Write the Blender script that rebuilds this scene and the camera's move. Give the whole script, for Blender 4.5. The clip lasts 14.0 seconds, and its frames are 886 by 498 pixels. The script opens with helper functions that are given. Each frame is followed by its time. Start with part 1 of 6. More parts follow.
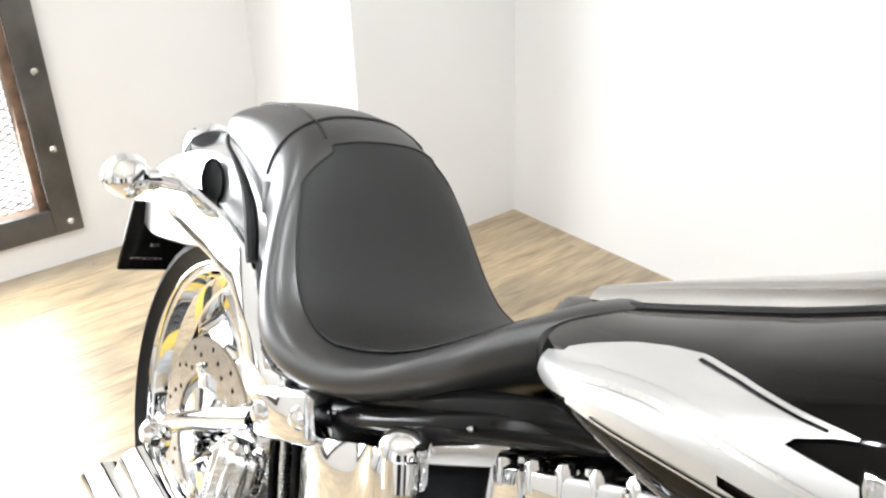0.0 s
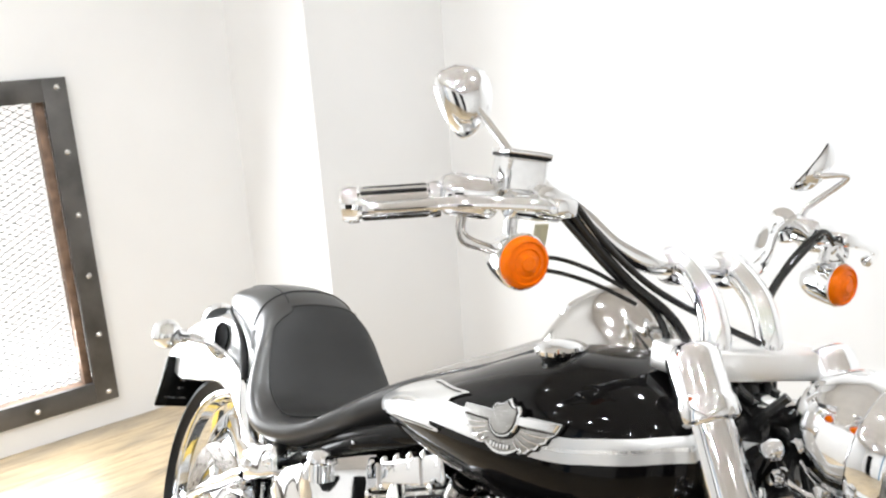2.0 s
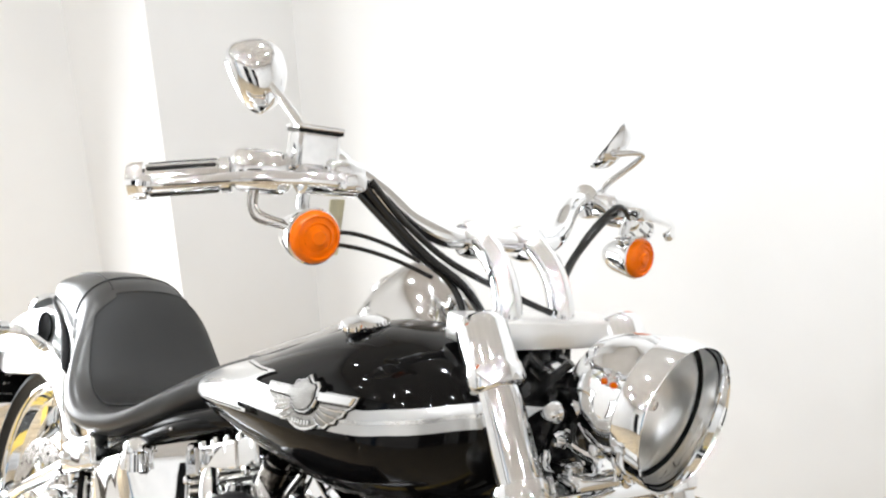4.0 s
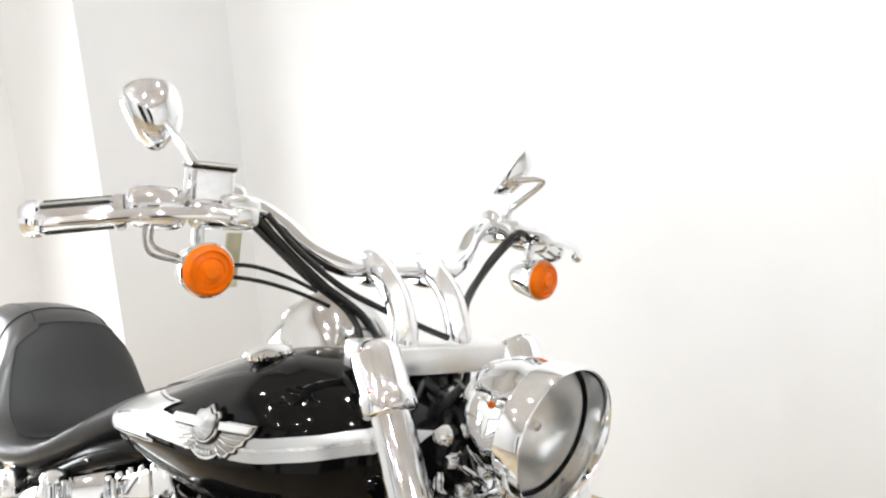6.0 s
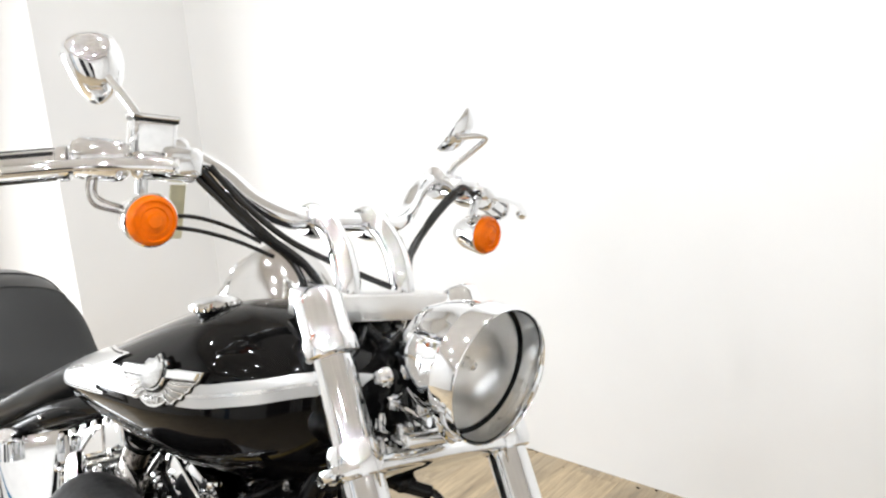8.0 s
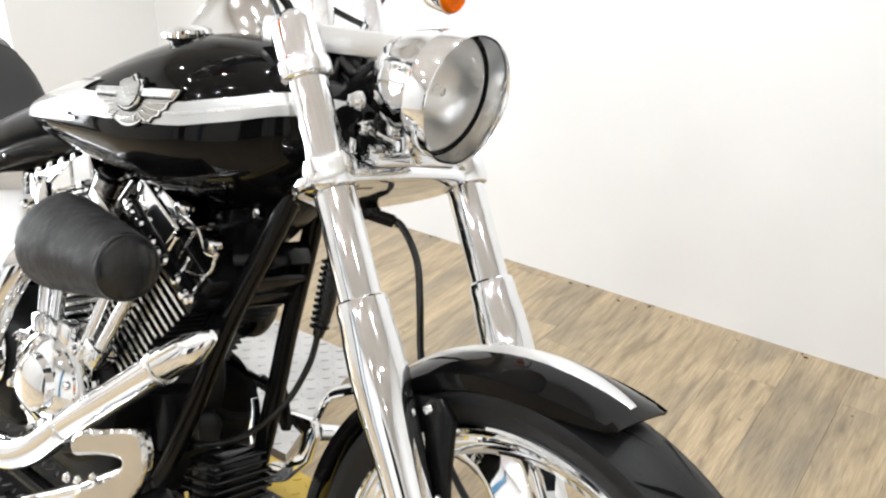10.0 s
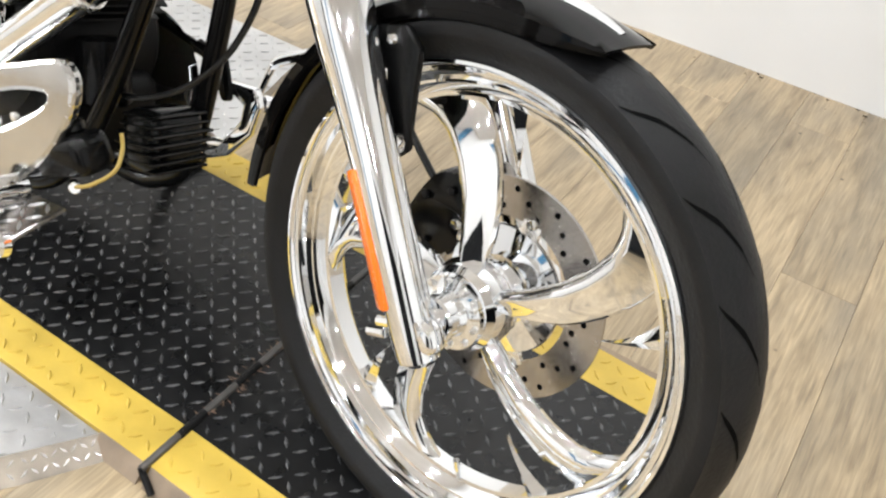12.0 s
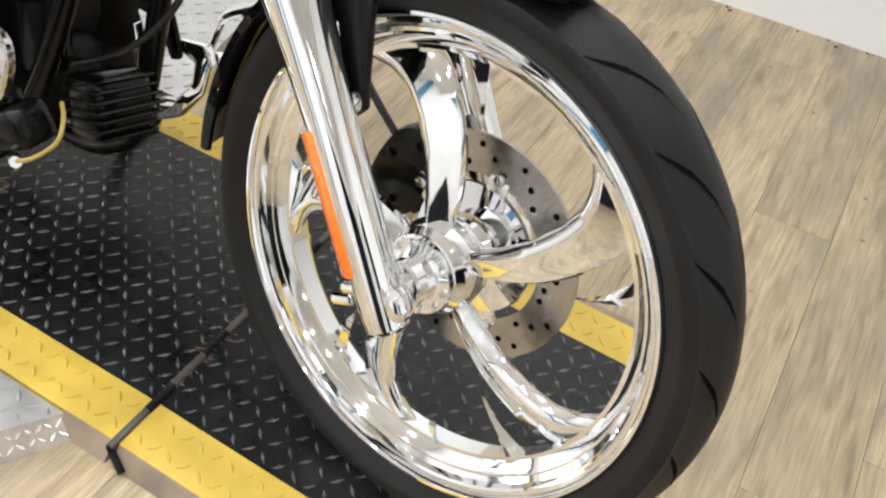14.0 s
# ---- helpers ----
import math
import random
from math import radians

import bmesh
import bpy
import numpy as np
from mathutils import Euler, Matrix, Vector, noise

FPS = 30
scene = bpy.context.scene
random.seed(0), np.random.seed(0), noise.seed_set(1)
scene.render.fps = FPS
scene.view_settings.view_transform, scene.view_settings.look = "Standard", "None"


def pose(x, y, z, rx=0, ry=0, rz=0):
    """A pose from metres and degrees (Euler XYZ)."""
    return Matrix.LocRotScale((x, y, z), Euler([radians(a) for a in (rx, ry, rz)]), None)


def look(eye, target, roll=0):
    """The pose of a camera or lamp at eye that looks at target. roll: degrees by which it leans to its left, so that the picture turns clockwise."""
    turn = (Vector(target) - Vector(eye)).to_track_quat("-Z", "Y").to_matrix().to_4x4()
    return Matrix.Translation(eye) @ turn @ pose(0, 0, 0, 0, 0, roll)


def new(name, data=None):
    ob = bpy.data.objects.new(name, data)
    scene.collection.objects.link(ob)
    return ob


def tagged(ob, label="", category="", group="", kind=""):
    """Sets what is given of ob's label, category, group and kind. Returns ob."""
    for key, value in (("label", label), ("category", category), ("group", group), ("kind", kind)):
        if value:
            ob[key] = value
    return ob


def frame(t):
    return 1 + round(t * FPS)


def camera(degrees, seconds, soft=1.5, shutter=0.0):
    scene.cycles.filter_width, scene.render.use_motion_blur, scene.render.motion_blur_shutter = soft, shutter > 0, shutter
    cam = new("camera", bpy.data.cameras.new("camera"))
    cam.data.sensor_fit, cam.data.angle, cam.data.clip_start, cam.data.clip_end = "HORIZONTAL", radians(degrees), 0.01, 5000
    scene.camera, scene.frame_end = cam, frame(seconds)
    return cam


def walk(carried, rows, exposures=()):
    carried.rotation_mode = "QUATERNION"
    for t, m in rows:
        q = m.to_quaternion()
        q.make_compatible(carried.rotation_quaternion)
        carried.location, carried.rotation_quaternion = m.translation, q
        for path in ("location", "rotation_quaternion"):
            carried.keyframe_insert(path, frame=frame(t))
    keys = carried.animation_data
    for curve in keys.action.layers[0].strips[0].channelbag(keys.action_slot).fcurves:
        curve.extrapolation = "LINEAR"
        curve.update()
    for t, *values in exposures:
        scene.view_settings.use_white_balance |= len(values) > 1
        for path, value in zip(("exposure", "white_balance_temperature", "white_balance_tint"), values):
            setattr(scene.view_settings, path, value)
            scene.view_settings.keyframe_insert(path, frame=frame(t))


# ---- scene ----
cam = camera(54.2, 14.0, soft=2.3)
EXPOSURES = [(0.0, 0.0), (3.0, -0.05), (6.5, -0.08), (9.5, 0.05), (11.0, 0.1), (12.5, 0.15), (14.0, 0.0)]
PATH = [
    (0, (1.151, -0.308, 1.268), (-0.347, 0.664, 0.368), -1.9),
    (0.5, (1.415, -0.374, 1.314), (-0.148, 0.511, 0.435), -6.0),
    (1, (1.702, -0.349, 1.351), (0.044, 0.451, 0.57), -3.3),
    (1.5, (1.836, -0.397, 1.397), (0.161, 0.495, 0.765), -5.6),
    (2, (1.882, -0.55, 1.443), (0.255, 0.508, 0.962), -4.0),
    (2.5, (1.917, -0.59, 1.452), (0.329, 0.544, 1.014), -2.5),
    (3, (1.934, -0.53, 1.452), (0.374, 0.648, 1.029), -2.5),
    (3.5, (1.943, -0.488, 1.437), (0.439, 0.743, 0.966), -2.9),
    (4, (1.954, -0.475, 1.42), (0.498, 0.796, 0.902), -2.8),
    (4.2, (1.959, -0.469, 1.417), (0.52, 0.819, 0.898), -3.2),
    (6.3, (2.048, -0.425, 1.447), (0.666, 0.943, 0.975), -3.3),
    (6.5, (2.056, -0.422, 1.45), (0.699, 0.975, 0.996), -3.1),
    (6.8, (2.07, -0.423, 1.452), (0.713, 0.975, 1.014), -3.2),
    (7, (2.079, -0.424, 1.453), (0.72, 0.974, 1.008), -3.3),
    (7.2, (2.081, -0.425, 1.449), (0.719, 0.968, 0.995), -3.3),
    (9.3, (2.112, -0.504, 1.336), (0.886, 0.887, 0.589), -1.9),
    (9.5, (2.115, -0.519, 1.327), (0.903, 0.869, 0.55), -1.1),
    (10, (2.133, -0.554, 1.293), (0.981, 0.828, 0.42), 0.8),
    (10.5, (2.136, -0.573, 1.253), (1.057, 0.795, 0.272), 2.8),
    (10.6, (2.146, -0.573, 1.259), (1.076, 0.781, 0.249), 2.9),
    (11, (2.132, -0.584, 1.216), (1.134, 0.76, 0.121), 4.9),
    (11.2, (2.122, -0.593, 1.205), (1.177, 0.747, 0.06), 5.4),
    (11.5, (2.119, -0.572, 1.161), (1.233, 0.732, -0.07), 6.1),
    (11.6, (2.119, -0.572, 1.156), (1.243, 0.717, -0.098), 6.4),
    (12, (2.11, -0.575, 1.122), (1.29, 0.678, -0.204), 7.2),
    (12.5, (2.107, -0.575, 1.095), (1.367, 0.656, -0.297), 8.2),
    (13, (2.11, -0.577, 1.072), (1.439, 0.632, -0.373), 9.7),
    (13.5, (2.099, -0.579, 1.072), (1.429, 0.611, -0.389), 9.2),
    (14, (2.093, -0.533, 1.111), (1.38, 0.686, -0.305), 6.6),
]
walk(cam, [(t, look(eye, target, roll)) for t, eye, target, roll in PATH], EXPOSURES)

# ---- world and lights ----
world = bpy.data.worlds.new("world")
scene.world = world
world.use_nodes = True
world.node_tree.nodes["Background"].inputs[0].default_value = (1, 0.99, 0.98, 1)
world.node_tree.nodes["Background"].inputs[1].default_value = 0.3

ROOM_TURN = 4.6
ROOM = pose(0, 0, 0, 0, 0, ROOM_TURN)
CEIL = 2.9


def area(name, place, target, w, h, watts, colour=(1, 0.96, 0.9)):
    data = bpy.data.lights.new(name, "AREA")
    data.shape, data.size, data.size_y, data.energy, data.color = "RECTANGLE", w, h, watts, colour
    ob = new(name, data)
    ob.matrix_world = look(place, target)
    return ob


DOWNLIGHTS = [(0.9, 0.7), (2.0, 0.6)] + [(-0.9 + 1.4 * i + 0.4 * (j % 2), -0.55 - 1.0 * j) for j in range(4) for i in range(4)]
for k, (u, v) in enumerate(DOWNLIGHTS):
    p = ROOM @ Vector((u, v, CEIL - 0.03))
    lamp = area("downlight_glow", p, (p.x, p.y, 0), 0.055, 0.055, 16.5 if k < 2 else (7.0 if u > 2.9 else 11.6), (0.945, 0.985, 1.03))
    lamp.data.shape = "DISK"
area("window_daylight", ROOM @ Vector((-1.58, -0.55, 0.76)), ROOM @ Vector((1.0, -0.7, -0.1)), 1.3, 1.1, 62, (0.95, 0.985, 1.02))

# ---- materials ----


def nodes_of(name):
    m = bpy.data.materials.new(name)
    m.use_nodes = True
    return m, m.node_tree.nodes, m.node_tree.links, m.node_tree.nodes["Principled BSDF"]


def mat(name, colour, rough=0.5, metal=0.0, vary=0.15, scale=12.0, bump=0.0, bump_scale=120.0, coat=0.0, rough_vary=0.08, spec=0.5, island=0.0):
    """A surface with broad and fine variation of colour, gloss and relief."""
    m, n, l, b = nodes_of(name)
    co = n.new("ShaderNodeTexCoord")
    broad = n.new("ShaderNodeTexNoise")
    broad.inputs["Scale"].default_value, broad.inputs["Detail"].default_value = scale, 5
    l.new(co.outputs["Object"], broad.inputs["Vector"])
    ramp = n.new("ShaderNodeMapRange")
    ramp.inputs["From Min"].default_value, ramp.inputs["From Max"].default_value = 0.3, 0.7
    ramp.inputs["To Min"].default_value, ramp.inputs["To Max"].default_value = 1 - vary, 1 + vary
    l.new(broad.outputs["Fac"], ramp.inputs["Value"])
    mix = n.new("ShaderNodeVectorMath")
    mix.operation = "SCALE"
    mix.inputs[0].default_value = colour[:3]
    l.new(ramp.outputs[0], mix.inputs["Scale"])
    l.new(mix.outputs[0], b.inputs["Base Color"])
    b.inputs["Metallic"].default_value = metal
    b.inputs["Specular IOR Level"].default_value = spec
    rr = n.new("ShaderNodeMapRange")
    rr.inputs["To Min"].default_value, rr.inputs["To Max"].default_value = max(0.02, rough - rough_vary), rough + rough_vary
    fine = n.new("ShaderNodeTexNoise")
    fine.inputs["Scale"].default_value, fine.inputs["Detail"].default_value = scale * 4, 4
    l.new(co.outputs["Object"], fine.inputs["Vector"])
    l.new(fine.outputs["Fac"], rr.inputs["Value"])
    l.new(rr.outputs[0], b.inputs["Roughness"])
    b.inputs["Coat Weight"].default_value, b.inputs["Coat Roughness"].default_value = coat, 0.04
    if bump:
        rel = n.new("ShaderNodeTexNoise")
        rel.inputs["Scale"].default_value, rel.inputs["Detail"].default_value = bump_scale, 6
        l.new(co.outputs["Object"], rel.inputs["Vector"])
        bn = n.new("ShaderNodeBump")
        bn.inputs["Strength"].default_value, bn.inputs["Distance"].default_value = bump, 0.002
        l.new(rel.outputs["Fac"], bn.inputs["Height"])
        l.new(bn.outputs[0], b.inputs["Normal"])
    return m


def glass_mat(name, colour, rough=0.02, ior=1.45):
    m, n, l, b = nodes_of(name)
    b.inputs["Base Color"].default_value = (*colour, 1)
    b.inputs["Roughness"].default_value = rough
    b.inputs["Transmission Weight"].default_value = 1.0
    b.inputs["IOR"].default_value = ior
    return m


def glow_mat(name, colour, strength):
    m, n, l, b = nodes_of(name)
    b.inputs["Base Color"].default_value = (0.8, 0.8, 0.8, 1)
    b.inputs["Emission Color"].default_value = (*colour, 1)
    b.inputs["Emission Strength"].default_value = strength
    return m


CHROME = mat("chrome", (0.90, 0.915, 0.935), 0.045, 1.0, 0.03, 20, 0.02, 40, rough_vary=0.025)
# Chrome with dimmer reflections put into its colour, for console and control bracket.
DIM_CHROME = mat("dim_chrome", (0.60, 0.59, 0.575), 0.09, 1.0, 0.04, 20, 0.02, 40)
SATIN = mat("satin_aluminium", (0.84, 0.835, 0.82), 0.26, 1.0, 0.08, 30, 0.1, 300)
STEEL = mat("brake_steel", (0.42, 0.40, 0.38), 0.24, 1.0, 0.12, 40, 0.05, 400)
PAINT = mat("black_gloss_paint", (0.003, 0.0028, 0.0028), 0.05, 0.0, 0.1, 8, rough_vary=0.02, spec=0.17)
SILVER = mat("silver_metallic_paint", (0.63, 0.63, 0.622), 0.30, 0.7, 0.05, 6, rough_vary=0.03, coat=0.55)
BLACK = mat("black_powder_coat", (0.004, 0.004, 0.004), 0.14, 0.0, 0.2, 20, 0.08, 400, spec=0.2)
CAST = mat("black_cast_metal", (0.006, 0.006, 0.0063), 0.40, 0.0, 0.25, 30, 0.3, 250, spec=0.15)
RUBBER = mat("tyre_rubber", (0.0065, 0.0065, 0.007), 0.52, 0.0, 0.3, 15, 0.35, 200, spec=0.28)
HOSE = mat("black_rubber_hose", (0.008, 0.008, 0.008), 0.20, 0.0, 0.2, 40, 0.1, 200, spec=0.5)
LEATHER = mat("black_leather", (0.026, 0.0258, 0.0255), 0.33, 0.0, 0.06, 10, 0.06, 260, rough_vary=0.03, spec=0.95)
LEATHER_FINE = mat("smooth_black_vinyl", (0.013, 0.013, 0.0127), 0.5, 0.0, 0.15, 14, 0.25, 420, rough_vary=0.08, spec=0.4)
CLOTH = mat("black_cotton_cover", (0.012, 0.012, 0.0123), 0.58, 0.0, 0.8, 16, 1.0, 45, rough_vary=0.2, spec=0.25)
TREAD = mat("worn_tread_tops", (0.145, 0.145, 0.148), 0.27, 0.5, 0.6, 9, 0.3, 90, rough_vary=0.12)
AMBER = mat("amber_lens", (1.0, 0.190, 0.002), 0.12, 0.0, 0.12, 60, 1.0, 95, coat=0.25, spec=0.3)
AMBER.node_tree.nodes["Principled BSDF"].inputs["Transmission Weight"].default_value = 0.25
AMBER.node_tree.nodes["Principled BSDF"].inputs["IOR"].default_value = 1.3
REFLECTOR = mat("orange_reflector", (0.95, 0.19, 0.006), 0.25, 0.0, 0.05, 60, 0.1, 400, coat=0.5)
LENS = glass_mat("clear_lens", (0.99, 0.99, 0.99), 0.02, 1.2)
BOWL = mat("silvered_bowl", (0.93, 0.925, 0.91), 0.34, 1.0, 0.05, 30)
MIRROR = mat("mirror_glass", (0.9, 0.9, 0.9), 0.02, 1.0, 0.0, 5, rough_vary=0.0)
YOKE = mat("brushed_aluminium", (0.9, 0.895, 0.885), 0.34, 1.0, 0.04, 12, 0.03, 200, rough_vary=0.04)
PEWTER = mat("pewter", (0.36, 0.355, 0.345), 0.25, 1.0, 0.15, 60, 0.2, 300)
YELLOW = mat("yellow_safety_paint", (0.62, 0.43, 0.07), 0.42, 0.0, 0.18, 9, 0.25, 90)
PLATE = mat("black_painted_steel", (0.008, 0.008, 0.0083), 0.30, 0.0, 0.5, 7, 0.3, 80, rough_vary=0.14, spec=0.42)
ALUPLATE = mat("aluminium_tread_plate", (0.6, 0.6, 0.6), 0.35, 0.9, 0.15, 9, 0.2, 120, rough_vary=0.12)
WALL = mat("white_wall_paint", (0.8, 0.795, 0.785), 0.6, 0.0, 0.03, 1.5, 0.06, 140)
CEILING = mat("white_ceiling_paint", (0.72, 0.70, 0.68), 0.8, 0.0, 0.06, 2, 0.1, 120)
PLAIN_WALL = mat("plain_white_wall_paint", (0.80, 0.795, 0.785), 0.7, 0.0, 0.06, 1.5, 0.06, 140)
# Darkness is put into this colour, for dark reflections in the chrome.
PAINTED_DARK = mat("painted_dark_backing", (0.02, 0.021, 0.024), 0.7, 0.0, 0.3, 3)
BLUE_STREAK = mat("blue_streak", (0.03, 0.16, 0.30), 0.45, 0.0, 0.12, 6, 0.05, 90)
TRIM_STEEL = mat("dark_worn_steel", (0.10, 0.095, 0.09), 0.45, 0.5, 0.45, 6, 0.3, 60, rough_vary=0.15)
RUST = mat("rusty_steel_edge", (0.2, 0.13, 0.09), 0.6, 0.3, 0.5, 16, 0.5, 70, rough_vary=0.15)
WIRE = mat("galvanised_wire", (0.10, 0.10, 0.10), 0.5, 0.3, 0.2, 40)
GLOW = glow_mat("daylit_panel", (1, 0.99, 0.98), 1.0)
LAMP_GLOW = glow_mat("lamp_disc", (1, 0.97, 0.93), 25.0)


def wood(name):
    m, n, l, b = nodes_of(name)
    co = n.new("ShaderNodeTexCoord")
    info = n.new("ShaderNodeObjectInfo")
    shift = n.new("ShaderNodeVectorMath")
    shift.operation = "MULTIPLY_ADD"
    shift.inputs[1].default_value = (1, 1, 1)
    comb = n.new("ShaderNodeCombineXYZ")
    mul = n.new("ShaderNodeMath")
    mul.operation = "MULTIPLY"
    mul.inputs[1].default_value = 37.0
    l.new(info.outputs["Random"], mul.inputs[0])
    l.new(mul.outputs[0], comb.inputs[0])
    l.new(mul.outputs[0], comb.inputs[1])
    l.new(co.outputs["Object"], shift.inputs[0])
    l.new(comb.outputs[0], shift.inputs[2])
    stretch = n.new("ShaderNodeMapping")
    stretch.inputs["Scale"].default_value = (16, 2.2, 4)
    l.new(shift.outputs[0], stretch.inputs["Vector"])
    grain = n.new("ShaderNodeTexNoise")
    grain.inputs["Scale"].default_value, grain.inputs["Detail"].default_value, grain.inputs["Distortion"].default_value = 2.0, 7, 0.6
    l.new(stretch.outputs[0], grain.inputs["Vector"])
    ramp = n.new("ShaderNodeValToRGB")
    e = ramp.color_ramp.elements
    e[0].position, e[0].color = 0.26, (0.190, 0.140, 0.084, 1)
    e[1].position, e[1].color = 0.74, (0.500, 0.385, 0.238, 1)
    mid = e.new(0.45)
    mid.color = (0.385, 0.292, 0.176, 1)
    l.new(grain.outputs["Fac"], ramp.inputs[0])
    blot = n.new("ShaderNodeTexNoise")
    blot.inputs["Scale"].default_value, blot.inputs["Detail"].default_value = 1.0, 6
    blotmap = n.new("ShaderNodeMapping")
    blotmap.inputs["Scale"].default_value = (5.5, 1.9, 4)
    l.new(shift.outputs[0], blotmap.inputs["Vector"])
    l.new(blotmap.outputs[0], blot.inputs["Vector"])
    grey = n.new("ShaderNodeMapRange")
    grey.inputs["From Min"].default_value, grey.inputs["From Max"].default_value = 0.48, 0.68
    grey.inputs["To Max"].default_value = 0.72
    l.new(blot.outputs["Fac"], grey.inputs["Value"])
    mix = n.new("ShaderNodeMix")
    mix.data_type = "RGBA"
    l.new(grey.outputs[0], mix.inputs["Factor"])
    l.new(ramp.outputs[0], mix.inputs["A"])
    mix.inputs["B"].default_value = (0.195, 0.165, 0.122, 1)
    # worm holes and small knots
    knot = n.new("ShaderNodeTexVoronoi")
    knot.inputs["Scale"].default_value = 9.0
    l.new(shift.outputs[0], knot.inputs["Vector"])
    kr = n.new("ShaderNodeMapRange")
    kr.inputs["From Min"].default_value, kr.inputs["From Max"].default_value = 0.02, 0.055
    kr.inputs["To Min"].default_value, kr.inputs["To Max"].default_value = 0.25, 1.0
    l.new(knot.outputs["Distance"], kr.inputs["Value"])
    dark = n.new("ShaderNodeVectorMath")
    dark.operation = "SCALE"
    l.new(mix.outputs["Result"], dark.inputs[0])
    l.new(kr.outputs[0], dark.inputs["Scale"])
    tone = n.new("ShaderNodeMapRange")
    tone.inputs["To Min"].default_value, tone.inputs["To Max"].default_value = 0.93, 1.06
    l.new(info.outputs["Random"], tone.inputs["Value"])
    toned = n.new("ShaderNodeVectorMath")
    toned.operation = "SCALE"
    l.new(dark.outputs[0], toned.inputs[0])
    l.new(tone.outputs[0], toned.inputs["Scale"])
    finemap = n.new("ShaderNodeMapping")
    finemap.inputs["Scale"].default_value = (90, 5, 10)
    l.new(shift.outputs[0], finemap.inputs["Vector"])
    fibre = n.new("ShaderNodeTexNoise")
    fibre.inputs["Scale"].default_value, fibre.inputs["Detail"].default_value, fibre.inputs["Distortion"].default_value = 2.2, 6, 0.8
    l.new(finemap.outputs[0], fibre.inputs["Vector"])
    fr = n.new("ShaderNodeMapRange")
    fr.inputs["From Min"].default_value, fr.inputs["From Max"].default_value = 0.3, 0.7
    fr.inputs["To Min"].default_value, fr.inputs["To Max"].default_value = 0.72, 1.17
    l.new(fibre.outputs["Fac"], fr.inputs["Value"])
    fibred = n.new("ShaderNodeVectorMath")
    fibred.operation = "SCALE"
    l.new(toned.outputs[0], fibred.inputs[0])
    l.new(fr.outputs[0], fibred.inputs["Scale"])
    l.new(fibred.outputs[0], b.inputs["Base Color"])
    b.inputs["Roughness"].default_value = 0.36
    b.inputs["Coat Weight"].default_value, b.inputs["Coat Roughness"].default_value = 0.45, 0.32
    bn = n.new("ShaderNodeBump")
    bn.inputs["Strength"].default_value, bn.inputs["Distance"].default_value = 0.25, 0.001
    l.new(grain.outputs["Fac"], bn.inputs["Height"])
    l.new(bn.outputs[0], b.inputs["Normal"])
    return m


WOOD = wood("wood_look_vinyl")

# ---- mesh helpers ----


def link(name, bm, material, parent=None, label="", smooth=35):
    mesh = bpy.data.meshes.new(name)
    bmesh.ops.recalc_face_normals(bm, faces=bm.faces)
    bm.to_mesh(mesh)
    bm.free()
    mesh.materials.append(material)
    if smooth:
        mesh.polygons.foreach_set("use_smooth", [True] * len(mesh.polygons))
        mesh.set_sharp_from_angle(angle=radians(smooth))
    ob = new(name, mesh)
    if parent is not None:
        ob.parent = parent
    if label:
        tagged(ob, label)
    return ob


def part(name, bm, material, parent, label="", smooth=35, m=None):
    if m is not None:
        bmesh.ops.transform(bm, matrix=m, verts=bm.verts)
    return link(name, bm, material, parent, label, smooth)


def box(sx, sy, sz, m=None, bevel=0.0, seg=2):
    bm = bmesh.new()
    bmesh.ops.create_cube(bm, size=1, matrix=Matrix.Diagonal((sx, sy, sz, 1)))
    if bevel:
        bmesh.ops.bevel(bm, geom=bm.edges[:], offset=bevel, segments=seg, affect="EDGES", profile=0.5)
    if m is not None:
        bmesh.ops.transform(bm, matrix=m, verts=bm.verts)
    return bm


def join(*bms):
    out = bmesh.new()
    for b in bms:
        tmp = bpy.data.meshes.new("join")
        b.to_mesh(tmp)
        b.free()
        out.from_mesh(tmp)
        bpy.data.meshes.remove(tmp)
    return out


def curve(points, n=8):
    """A smooth line through the points (Catmull-Rom)."""
    p = [Vector(q) for q in points]
    if len(p) < 3:
        return p
    out = []
    for i in range(len(p) - 1):
        a, b, c, d = p[max(i - 1, 0)], p[i], p[i + 1], p[min(i + 2, len(p) - 1)]
        for k in range(n):
            t = k / n
            out.append(0.5 * ((2 * b) + (c - a) * t + (2 * a - 5 * b + 4 * c - d) * t * t + (3 * b - a - 3 * c + d) * t ** 3))
    out.append(p[-1])
    return out


